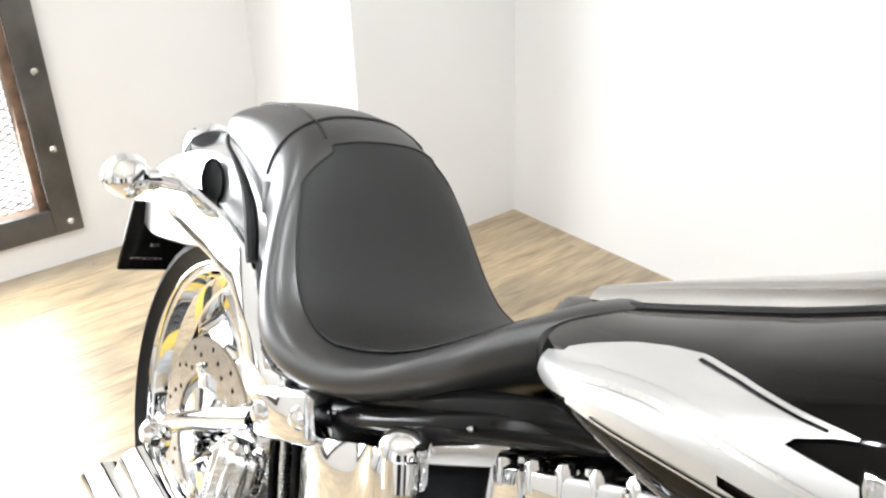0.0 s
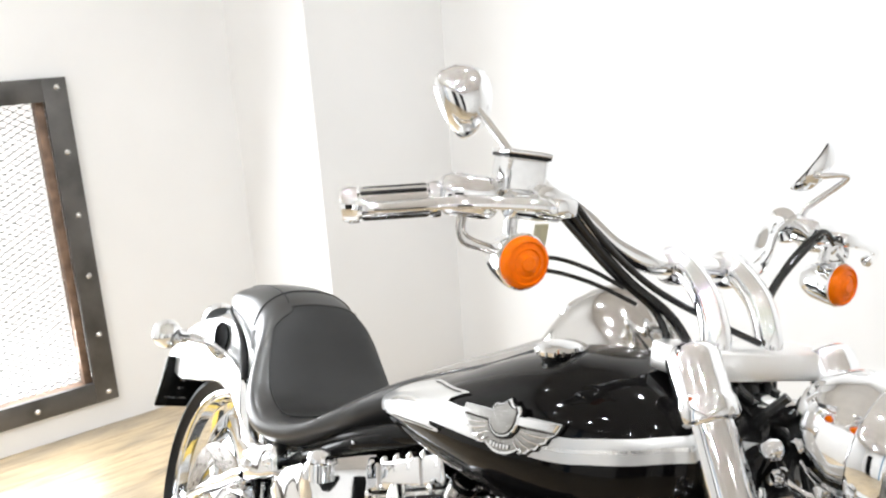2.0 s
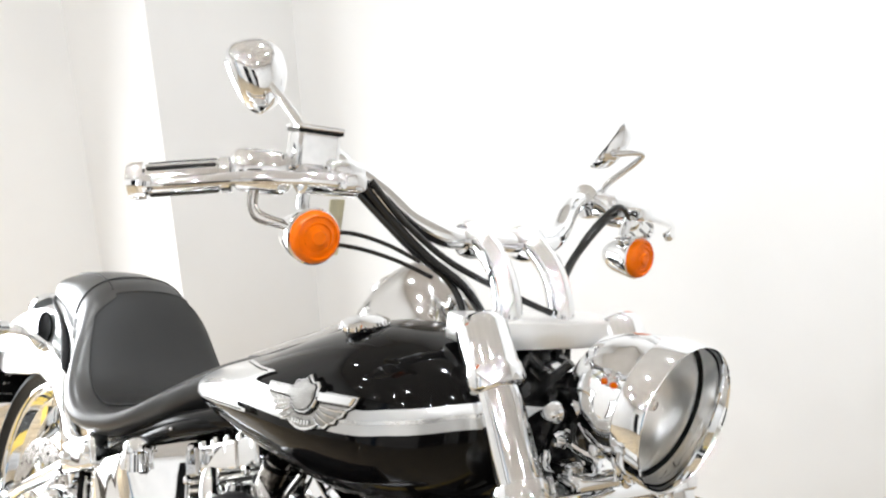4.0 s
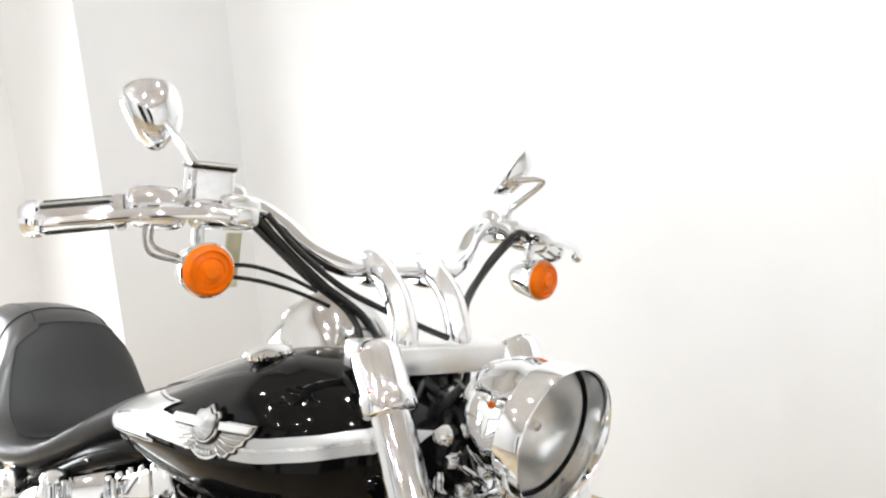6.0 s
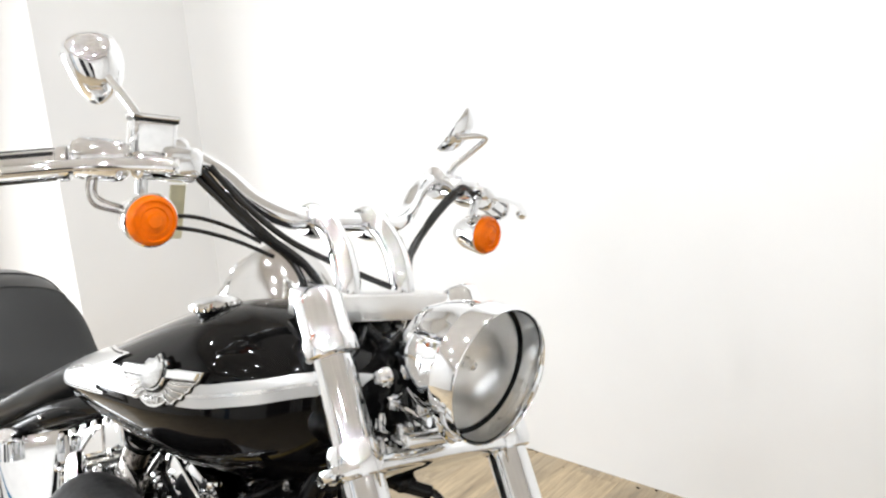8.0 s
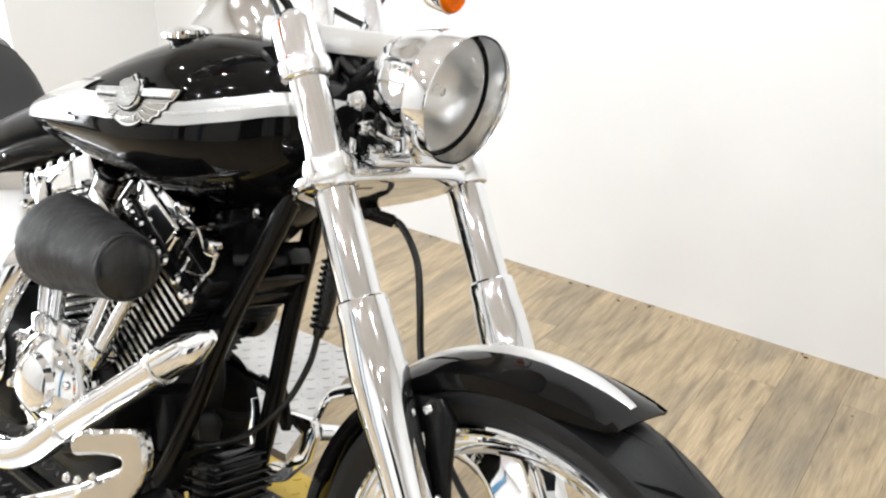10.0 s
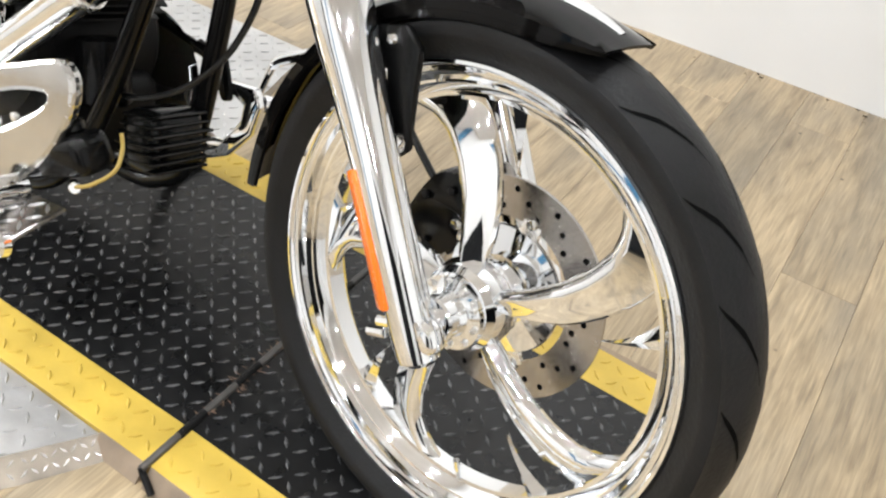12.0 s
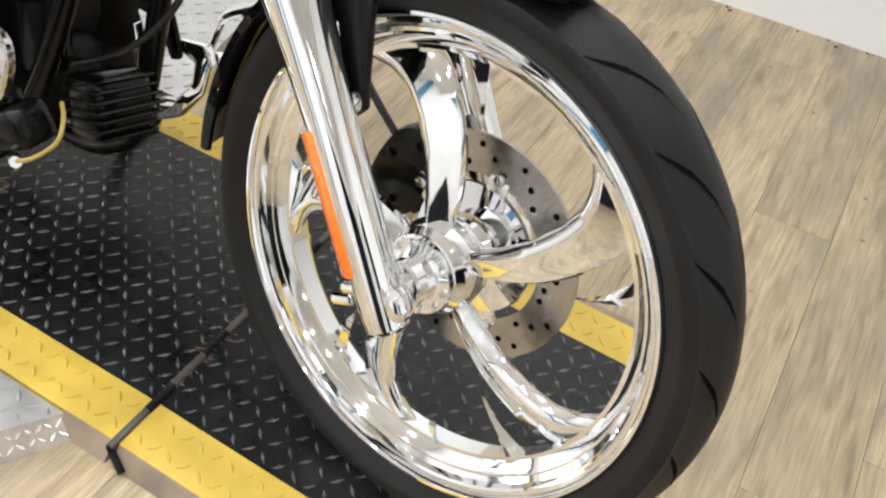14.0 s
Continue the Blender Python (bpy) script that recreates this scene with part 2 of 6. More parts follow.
def tube(points, r, seg=14, n=8, caps=True, flat=(1, 1)):
    """A tube along a smooth line; r is one radius or a list spread along it."""
    line = curve(points, n)
    rs = r if isinstance(r, (list, tuple)) else [r]
    bm = bmesh.new()
    rings = []
    side = None
    for i, p in enumerate(line):
        d = (line[min(i + 1, len(line) - 1)] - line[max(i - 1, 0)]).normalized()
        if side is None:
            side = d.orthogonal().normalized()
        side = (side - d * side.dot(d)).normalized()
        up = d.cross(side)
        f = i / (len(line) - 1) * (len(rs) - 1)
        k = min(int(f), len(rs) - 2) if len(rs) > 1 else 0
        rad = rs[k] + (rs[k + 1] - rs[k]) * (f - k) if len(rs) > 1 else rs[0]
        rings.append([bm.verts.new(p + (side * math.cos(a) * flat[0] + up * math.sin(a) * flat[1]) * rad) for a in [2 * math.pi * j / seg for j in range(seg)]])
    for a, b in zip(rings, rings[1:]):
        for j in range(seg):
            bm.faces.new((a[j], a[(j + 1) % seg], b[(j + 1) % seg], b[j]))
    if caps:
        bm.faces.new(rings[0][::-1])
        bm.faces.new(rings[-1])
    return bm


def lathe(profile, seg=32, m=None, closed=False):
    """Turns (radius, height) pairs about z."""
    bm = bmesh.new()
    rings = []
    for r, h in profile:
        if r < 1e-5:
            rings.append([bm.verts.new((0, 0, h))])
        else:
            rings.append([bm.verts.new((r * math.cos(2 * math.pi * j / seg), r * math.sin(2 * math.pi * j / seg), h)) for j in range(seg)])
    pairs = list(zip(rings, rings[1:])) + ([(rings[-1], rings[0])] if closed else [])
    for a, b in pairs:
        for j in range(seg):
            k = (j + 1) % seg
            if len(a) == 1 and len(b) == 1:
                continue
            if len(a) == 1:
                bm.faces.new((a[0], b[j], b[k]))
            elif len(b) == 1:
                bm.faces.new((a[j], a[k], b[0]))
            else:
                bm.faces.new((a[j], a[k], b[k], b[j]))
    if m is not None:
        bmesh.ops.transform(bm, matrix=m, verts=bm.verts)
    return bm


def loft(rings, caps=True, closed=True):
    bm = bmesh.new()
    vs = [[bm.verts.new(p) for p in ring] for ring in rings]
    n = len(vs[0])
    for a, b in zip(vs, vs[1:]):
        for j in range(n if closed else n - 1):
            bm.faces.new((a[j], a[(j + 1) % n], b[(j + 1) % n], b[j]))
    if caps:
        bm.faces.new(vs[0][::-1])
        bm.faces.new(vs[-1])
    return bm


def slab(outline, thick, m=None, bevel=0.0, holes=()):
    """A flat plate: an outline in x, z with its thickness along y."""
    bm = bmesh.new()
    f = bm.faces.new([bm.verts.new((x, -thick / 2, z)) for x, z in outline])
    r = bmesh.ops.extrude_face_region(bm, geom=[f])
    bmesh.ops.translate(bm, vec=(0, thick, 0), verts=[v for v in r["geom"] if isinstance(v, bmesh.types.BMVert)])
    if bevel:
        bmesh.ops.bevel(bm, geom=bm.edges[:], offset=bevel, segments=2, affect="EDGES", profile=0.5)
    if m is not None:
        bmesh.ops.transform(bm, matrix=m, verts=bm.verts)
    return bm


def along(a, b):
    """The pose whose z axis runs from a to b, at a."""
    a, b = Vector(a), Vector(b)
    return Matrix.Translation(a) @ (b - a).to_track_quat("Z", "X").to_matrix().to_4x4()


def rod(a, b, r, seg=16, bevel=0.0):
    h = (Vector(b) - Vector(a)).length
    e = bevel or min(r, h) * 0.15
    return lathe([(0, 0), (r - e, 0), (r, e), (r, h - e), (r - e, h), (0, h)], seg, along(a, b))


def wrap_outline(pts, n=6):
    """Smooth closed outline from corner points."""
    p = [Vector((a, b, 0)) for a, b in pts]
    out = []
    k = len(p)
    for i in range(k):
        a, b, c, d = p[i - 1], p[i], p[(i + 1) % k], p[(i + 2) % k]
        for j in range(n):
            t = j / n
            q = 0.5 * ((2 * b) + (c - a) * t + (2 * a - 5 * b + 4 * c - d) * t * t + (3 * b - a - 3 * c + d) * t ** 3)
            out.append((q.x, q.y))
    return out


def thing(name, label, category, m=None, group=""):
    ob = new(name)
    ob.empty_display_size = 0.05
    if m is not None:
        ob.matrix_world = m
    return tagged(ob, label, category, group)


def setting(ob, label, category):
    return tagged(ob, label, category, kind="structure")


# ---- the room ----
def slab_box(name, u0, u1, v0, v1, z0, z1, material, label, category):
    bm = box(u1 - u0, v1 - v0, z1 - z0, Matrix.Translation(((u0 + u1) / 2, (v0 + v1) / 2, (z0 + z1) / 2)))
    ob = link(name, bm, material, smooth=0)
    ob.matrix_world = ROOM
    return setting(ob, label, category)


U0, U1, V0, V1 = -1.61, 4.6, -4.6, 1.52
BUMP_U, BUMP_V = -0.95, 0.90
WIN = (-1.28, 0.165, 0.18, 1.315)  # window: v from, v to, z from, z to
floor = slab_box("floor", U0 - 0.3, U1 + 0.15, V0 - 0.15, V1 + 0.15, -0.12, -0.006, mat("dark_floor_joint", (0.24, 0.185, 0.125), 0.7), "tan wood-look vinyl plank floor", "floor")
slab_box("wall_right", U0 - 0.15, U1 + 0.15, V1, V1 + 0.15, -0.006, CEIL, WALL, "plain white painted wall beside the motorcycle", "wall")


def pierced(name, along_u, at, start, end, gaps, head, label):
    """A wall with gaps that go through it; gaps are (from, to) along the wall."""
    edges = [start] + [e for g in gaps for e in g] + [end]
    pieces = [(edges[i], edges[i + 1], -0.006, CEIL) for i in range(0, len(edges), 2)] + [(a, b, head, CEIL) for a, b in gaps]
    bms = []
    for a, b, z0, z1 in pieces:
        size = (b - a, 0.15, z1 - z0) if along_u else (0.15, b - a, z1 - z0)
        mid = ((a + b) / 2, at, (z0 + z1) / 2) if along_u else (at, (a + b) / 2, (z0 + z1) / 2)
        bms.append(box(*size, Matrix.Translation(mid)))
    ob = link(name, join(*bms), PLAIN_WALL, smooth=0)
    ob.matrix_world = ROOM
    return setting(ob, label, "wall")


# These gaps are added to give the chrome dark things to reflect.
NEAR_GAPS, FRONT_GAPS, HEAD = [(-1.35, -0.9), (2.2, 4.2)], [(-3.4, -2.2)], 2.25
pierced("wall_front", False, U1 + 0.075, V0, V1, FRONT_GAPS, HEAD, "unseen white wall with gaps added for dark reflections")
pierced("wall_near", True, V0 - 0.075, U0 - 0.15, U1 + 0.15, NEAR_GAPS, HEAD, "unseen white wall with gaps added for dark reflections")
# Unseen near-black backing added behind the gaps, so the chrome gets dark streaks.
slab_box("wall_backing_near", U0 - 0.15, U1 + 1.9, V0 - 1.7, V0 - 1.6, -0.006, CEIL, PAINTED_DARK, "unseen near-black wall added for dark reflections", "wall")
slab_box("wall_backing_front", U1 + 1.8, U1 + 1.9, V0 - 1.6, V1 + 0.15, -0.006, CEIL, PAINTED_DARK, "unseen near-black wall added for dark reflections", "wall")
slab_box("wall_backing_end", U0 - 0.25, U0 - 0.15, V0 - 1.7, V0 - 0.15, -0.006, CEIL, PAINTED_DARK, "unseen near-black wall added for dark reflections", "wall")
slab_box("wall_backing_side", U1 + 0.15, U1 + 1.8, V1 + 0.05, V1 + 0.15, -0.006, CEIL, PAINTED_DARK, "unseen near-black wall added for dark reflections", "wall")
slab_box("ceiling_backing_near", U0 - 0.15, U1 + 1.9, V0 - 1.7, V0 - 0.15, CEIL, CEIL + 0.1, PAINTED_DARK, "unseen near-black ceiling added for dark reflections", "ceiling")
slab_box("ceiling_backing_front", U1 + 0.15, U1 + 1.9, V0 - 0.15, V1 + 0.15, CEIL, CEIL + 0.1, PAINTED_DARK, "unseen near-black ceiling added for dark reflections", "ceiling")
slab_box("floor_backing_near", U0 - 0.25, U1 + 1.9, V0 - 1.7, V0 - 0.15, -0.12, -0.006, PAINTED_DARK, "unseen near-black floor added for dark reflections", "floor")
slab_box("floor_backing_front", U1 + 0.15, U1 + 1.9, V0 - 0.15, V1 + 0.15, -0.12, -0.006, PAINTED_DARK, "unseen near-black floor added for dark reflections", "floor")
# Unseen blue strip, added for the blue line reflected in the oil tank.
slab_box("blue_strip", -0.12, 0.10, V0 + 0.002, V0 + 0.12, 0.0, CEIL, BLUE_STREAK, "unseen blue strip added for a blue streak in the chrome", "post")
slab_box("wall_bump", U0, BUMP_U, BUMP_V, V1, -0.006, CEIL, WALL, "white painted boxed-out corner of the wall", "wall")
slab_box("ceiling", U0 - 0.15, U1 + 0.15, V0 - 0.15, V1 + 0.15, CEIL, CEIL + 0.12, CEILING, "white ceiling with small round downlights", "ceiling")
wl = join(
    box(0.15, WIN[0] - V0, CEIL, Matrix.Translation((U0 - 0.075, (WIN[0] + V0) / 2, CEIL / 2))),
    box(0.15, V1 - WIN[1], CEIL, Matrix.Translation((U0 - 0.075, (V1 + WIN[1]) / 2, CEIL / 2))),
    box(0.15, WIN[1] - WIN[0], WIN[2], Matrix.Translation((U0 - 0.075, (WIN[0] + WIN[1]) / 2, WIN[2] / 2))),
    box(0.15, WIN[1] - WIN[0], CEIL - WIN[3], Matrix.Translation((U0 - 0.075, (WIN[0] + WIN[1]) / 2, (CEIL + WIN[3]) / 2))))
wl = link("wall_back", wl, WALL, smooth=0)
wl.matrix_world = ROOM
setting(wl, "white painted wall with a low meshed window", "wall")
for u, v in DOWNLIGHTS:
    dl = thing("ceiling_light", "small round recessed ceiling downlight, lit", "ceiling light", ROOM @ Matrix.Translation((u, v, CEIL)), "ceiling downlights")
    part("trim_ring", lathe([(0.036, -0.001), (0.040, -0.008), (0.052, -0.008), (0.057, -0.001)], 24), PLAIN_WALL, dl)
    part("lamp_disc", lathe([(0, -0.004), (0.035, -0.004)], 24), LAMP_GLOW, dl)

# ---- the meshed window ----
win = thing("window_1", "low steel-framed window with expanded wire mesh, bright daylight behind", "window", ROOM @ Matrix.Translation((U0, 0, 0)))
win["kind"] = "structure"
FW = 0.085
fv0, fv1, fz0, fz1 = WIN[0] - 0.07, WIN[1] + 0.07, WIN[2] - 0.07, WIN[3] + 0.07
for nm, dims, at in (("frame_side", (0.022, FW, fz1 - fz0), (0.012, fv1 - FW / 2, (fz0 + fz1) / 2)),
                     ("frame_side", (0.022, FW, fz1 - fz0), (0.012, fv0 + FW / 2, (fz0 + fz1) / 2)),
                     ("frame_sill", (0.022, fv1 - fv0 - 2 * FW, FW), (0.012, (fv0 + fv1) / 2, fz0 + FW / 2)),
                     ("frame_head", (0.022, fv1 - fv0 - 2 * FW, FW), (0.012, (fv0 + fv1) / 2, fz1 - FW / 2))):
    part(nm, box(*dims, Matrix.Translation(at), 0.002), TRIM_STEEL, win)
# inner return of the steel angle, rusted where the mesh is welded on
for nm, dims, at in (("frame_return", (0.06, 0.03, WIN[3] - WIN[2] + 0.02), (-0.03, WIN[1] - 0.03, (WIN[2] + WIN[3]) / 2)),
                     ("frame_return", (0.06, WIN[1] - WIN[0], 0.012), (-0.03, (WIN[0] + WIN[1]) / 2, WIN[2] + 0.006)),
                     ("frame_return", (0.06, WIN[1] - WIN[0], 0.012), (-0.03, (WIN[0] + WIN[1]) / 2, WIN[3] - 0.006))):
    part(nm, box(*dims, Matrix.Translation(at), 0.002), RUST, win)
for i in range(6):
    z = fz0 + 0.035 + i * (fz1 - fz0 - 0.07) / 5
    part("bolt", lathe([(0, 0.007), (0.006, 0.006), (0.009, 0.002), (0.011, 0)], 12, Matrix.Translation((0.023, fv1 - 0.035, z)) @ pose(0, 0, 0, 0, 90, 0)), SATIN, win)
for i in range(1, 5):
    part("bolt", lathe([(0, 0.007), (0.006, 0.006), (0.009, 0.002), (0.011, 0)], 12, Matrix.Translation((0.023, fv1 - 0.035 - i * 0.27, fz0 + 0.035)) @ pose(0, 0, 0, 0, 90, 0)), SATIN, win)
mesh_bm = bmesh.new()
PW, PH = 0.046, 0.026
w_open, h_open = WIN[1] - WIN[0], WIN[3] - WIN[2]
for sgn in (1, -1):
    k = -int(h_open / PH) - 2
    while k * PW < w_open + h_open * PW / PH:
        # a strand v = v0 + sgn * z * PW / PH, clipped to the opening
        a = k * PW if sgn > 0 else k * PW
        z_lo, z_hi = 0.0, h_open
        if sgn > 0:
            z_lo, z_hi = max(0, -a * PH / PW), min(h_open, (w_open - a) * PH / PW)
            p0, p1 = (a + z_lo * PW / PH, z_lo), (a + z_hi * PW / PH, z_hi)
        else:
            z_lo, z_hi = max(0, (a - w_open) * PH / PW), min(h_open, a * PH / PW)
            p0, p1 = (a - z_lo * PW / PH, z_lo), (a - z_hi * PW / PH, z_hi)
        k += 1
        if z_hi - z_lo < 0.01:
            continue
        d = Vector((0, p1[0] - p0[0], p1[1] - p0[1])).normalized()
        nrm = Vector((0, -d.z, d.y)) * 0.0016
        x0 = 0.0015 * sgn
        q = [Vector((x0, WIN[0] + p[0], WIN[2] + p[1])) for p in (p0, p1)]
        ring = [[mesh_bm.verts.new(c + nrm * s + Vector((e, 0, 0))) for s, e in ((1, 0.0008), (-1, 0.0008), (-1, -0.0008), (1, -0.0008))] for c in q]
        for j in range(4):
            mesh_bm.faces.new((ring[0][j], ring[0][(j + 1) % 4], ring[1][(j + 1) % 4], ring[1][j]))
part("wire_mesh", mesh_bm, WIRE, win, "expanded metal mesh", 0, Matrix.Translation((-0.045, 0, 0)))
back = link("backdrop", box(0.02, w_open + 0.1, h_open + 0.1, Matrix.Translation((-0.16, (WIN[0] + WIN[1]) / 2, (WIN[2] + WIN[3]) / 2))), GLOW, smooth=0)
back.matrix_world = ROOM @ Matrix.Translation((U0, 0, 0))
setting(back, "overexposed bright daylight behind the mesh", "backdrop")

# ---- the motorcycle lift let into the floor ----
LIFT_Z = 0.03
STRIPE = 0.08
LV0, LV1, LU0, LU1, RU1 = -0.318, 0.312, -0.42, 1.385, 2.015
lift = thing("motorcycle_lift", "black tread-plate motorcycle lift with yellow safety stripes, lowered to the floor", "lift", ROOM)


def tread_grid(u0, u1, v0, v1, zf, pitch=0.0265):
    """Raised lozenges of tread plate, alternately turned."""
    bm = bmesh.new()
    nu, nv = int((u1 - u0) / pitch), int((v1 - v0) / pitch)
    for i in range(nu):
        for j in range(nv):
            u, v = u0 + (i + 0.5) * (u1 - u0) / nu, v0 + (j + 0.5) * (v1 - v0) / nv
            a = radians(45 if (i + j) % 2 else -45) + 0.03
            c, s = math.cos(a), math.sin(a)
            z = zf(u)
            lz, wd, h = 0.0125, 0.0034, 0.0024
            base = [(-lz, 0), (0, -wd), (lz, 0), (0, wd)]
            top = [(-lz * 0.62, 0), (0, -wd * 0.45), (lz * 0.62, 0), (0, wd * 0.45)]
            lo = [bm.verts.new((u + x * c - y * s, v + x * s + y * c, z - 0.0003)) for x, y in base]
            hi = [bm.verts.new((u + x * c - y * s, v + x * s + y * c, z + h)) for x, y in top]
            bm.faces.new(hi)
            for k in range(4):
                bm.faces.new((lo[k], lo[(k + 1) % 4], hi[(k + 1) % 4], hi[k]))
    return bm


def deck(u0, u1, v0, v1, za, zb, m, name, label=""):
    bm = bmesh.new()
    top = [bm.verts.new(p) for p in ((u0, v0, za), (u1, v0, zb), (u1, v1, zb), (u0, v1, za))]
    low = [bm.verts.new((p.co.x, p.co.y, 0.0005)) for p in top]
    bm.faces.new(top)
    bm.faces.new(low[::-1])
    for k in range(4):
        bm.faces.new((low[k], low[(k + 1) % 4], top[(k + 1) % 4], top[k]))
    return part(name, bm, m, lift, label, 0)


def ramp_z(u):
    return LIFT_Z if u < LU1 + 0.02 else LIFT_Z - 0.022 * (u - LU1) / (RU1 - LU1)


for a, b, nm in ((LU0, LU1, "platform"), (LU1 + 0.012, RU1, "approach_plate")):
    za, zb = ramp_z(a), ramp_z(b)
    deck(a, b, LV0 + STRIPE, LV1 - STRIPE, za, zb, PLATE, nm, "worn black tread plate")
    deck(a, b, LV0, LV0 + STRIPE - 0.0004, za, zb, YELLOW, "safety_stripe", "yellow painted edge stripe")
    deck(a, b, LV1 - STRIPE + 0.0004, LV1, za, zb, YELLOW, "safety_stripe", "yellow painted edge stripe")
    tagged(part("tread", tread_grid(a + 0.004, b - 0.004, LV0 + STRIPE, LV1 - STRIPE, ramp_z), TREAD, lift, "", 0), kind="stuff")
    tagged(part("stripe_tread", tread_grid(a + 0.004, b - 0.004, LV0 + 0.004, LV0 + STRIPE - 0.004, ramp_z), YELLOW, lift, "", 0), kind="stuff")
    tagged(part("stripe_tread", tread_grid(a + 0.004, b - 0.004, LV1 - STRIPE + 0.004, LV1 - 0.004, ramp_z), YELLOW, lift, "", 0), kind="stuff")
EDGE = mat("scuffed_concrete_edge", (0.25, 0.19, 0.135), 0.7, 0.0, 0.4, 12, 0.3, 60)
for v, s in ((LV0, -1), (LV1, 1)):
    for a, b in ((1.292 if s < 0 else LU0, LU1), (LU1 + 0.012, RU1)):
        bm = bmesh.new()
        vs = [bm.verts.new(p) for p in ((a, v, ramp_z(a) - 0.002), (b, v, ramp_z(b) - 0.002), (b, v + s * 0.023, 0.001), (a, v + s * 0.023, 0.001))]
        bm.faces.new(vs)
        vs2 = [bm.verts.new(p) for p in ((a, v, 0.0005), (b, v, 0.0005))]
        bm.faces.new((vs[0], vs[3], vs2[0]))
        bm.faces.new((vs[1], vs[2], vs2[1]))
        part("edge_bevel", bm, EDGE, lift, "scuffed bevelled edge", 0)
part("hinge_rod", tube([(LU1 + 0.006, LV0 - 0.012, LIFT_Z + 0.002), (LU1 + 0.006, LV1 + 0.005, LIFT_Z + 0.002)], 0.006, 10), TRIM_STEEL, lift, "worn blackened hinge rod")
part("hinge_end", tube([(LU1 + 0.004, LV0 - 0.010, LIFT_Z + 0.002), (LU1 + 0.012, LV0 - 0.014, LIFT_Z - 0.008), (LU1 + 0.035, LV0 - 0.024, 0.006)], 0.0055, 10), CAST, lift)
for i in range(5):
    v = LV0 + 0.06 + i * 0.12
    part("hinge_knuckle", rod((LU1 + 0.006, v, LIFT_Z + 0.001), (LU1 + 0.006, v + 0.055, LIFT_Z + 0.001), 0.0072, 10), CAST, lift)


debris_rng = random.Random(8)
debris = bmesh.new()
for k in range(70):
    v = LV0 + 0.10 + 0.22 * debris_rng.random()
    u = LU1 + 0.006 + 0.03 * (debris_rng.random() - 0.5) * (1.2 - abs(v - LV0 - 0.2) * 5)
    a, ln = debris_rng.random() * 0.8 - 0.4, 0.006 + 0.014 * debris_rng.random()
    c, s = math.cos(a) * ln / 2, math.sin(a) * ln / 2
    z = ramp_z(u) + 0.0035
    debris.faces.new([debris.verts.new(p) for p in ((u - c, v - s, z), (u - s * 0.06, v + 0.0008, z + 0.001), (u + c, v + s, z), (u + s * 0.06, v - 0.0008, z + 0.0005))])
tagged(part("hinge_debris", debris, RUST, lift, "", 0), kind="stuff")


def wing(outline, label):
    t = thing("side_plate", label, "floor plate", ROOM, "aluminium side plates of the lift")
    bm = bmesh.new()
    f = bm.faces.new([bm.verts.new((u, v, 0.022)) for u, v in outline])
    r = bmesh.ops.extrude_face_region(bm, geom=[f])
    bmesh.ops.translate(bm, vec=(0, 0, -0.0215), verts=[x for x in r["geom"] if isinstance(x, bmesh.types.BMVert)])
    part("plate", bm, ALUPLATE, t, "", 0)
    us, vs = [p[0] for p in outline], [p[1] for p in outline]
    bm = tread_grid(min(us), max(us), min(vs), max(vs), lambda u: 0.022, 0.029)
    gone = []
    for x in bm.verts:
        inside = False
        for (x1, y1), (x2, y2) in zip(outline, outline[1:] + outline[:1]):
            if (y1 > x.co.y) != (y2 > x.co.y) and x.co.x < (x2 - x1) * (x.co.y - y1) / (y2 - y1) + x1:
                inside = not inside
        if not inside:
            gone.append(x)
    bmesh.ops.delete(bm, geom=gone, context="VERTS")
    tagged(part("tread", bm, ALUPLATE, t, "", 0), kind="stuff")
    return t


near_plate = wing([(0.30, LV0 - 0.002), (0.30, -0.85), (0.92, -0.85), (1.13, -0.55), (1.229, -0.407), (1.290, LV0 - 0.002)], "bright aluminium tread plate beside the lift")
wing([(-0.35, LV1 + 0.03), (0.905, LV1 + 0.03), (0.85, 0.5), (0.79, 0.75), (-0.35, 0.75)], "bright aluminium tread plate on the far side of the lift")

# turned-down lip of the near plate
lip_bm = bmesh.new()
upper = [(0.92, -0.85), (1.13, -0.55), (1.229, -0.407), (1.290, LV0 - 0.002)]
lower = [(0.948, -0.872), (1.158, -0.572), (1.260, -0.436), (1.326, LV0 - 0.014)]
hi = [lip_bm.verts.new((u, v, 0.0215)) for u, v in upper]
lo = [lip_bm.verts.new((u, v, 0.0006)) for u, v in lower]
for k in range(3):
    lip_bm.faces.new((hi[k], hi[k + 1], lo[k + 1], lo[k]))
BROWN_ALU = mat("grey_brown_aluminium", (0.24, 0.205, 0.165), 0.5, 0.5, 0.4, 14, 0.4, 60)
part("lip", lip_bm, BROWN_ALU, near_plate, "grey-brown turned-down lip", 0)
lip_tread = bmesh.new()
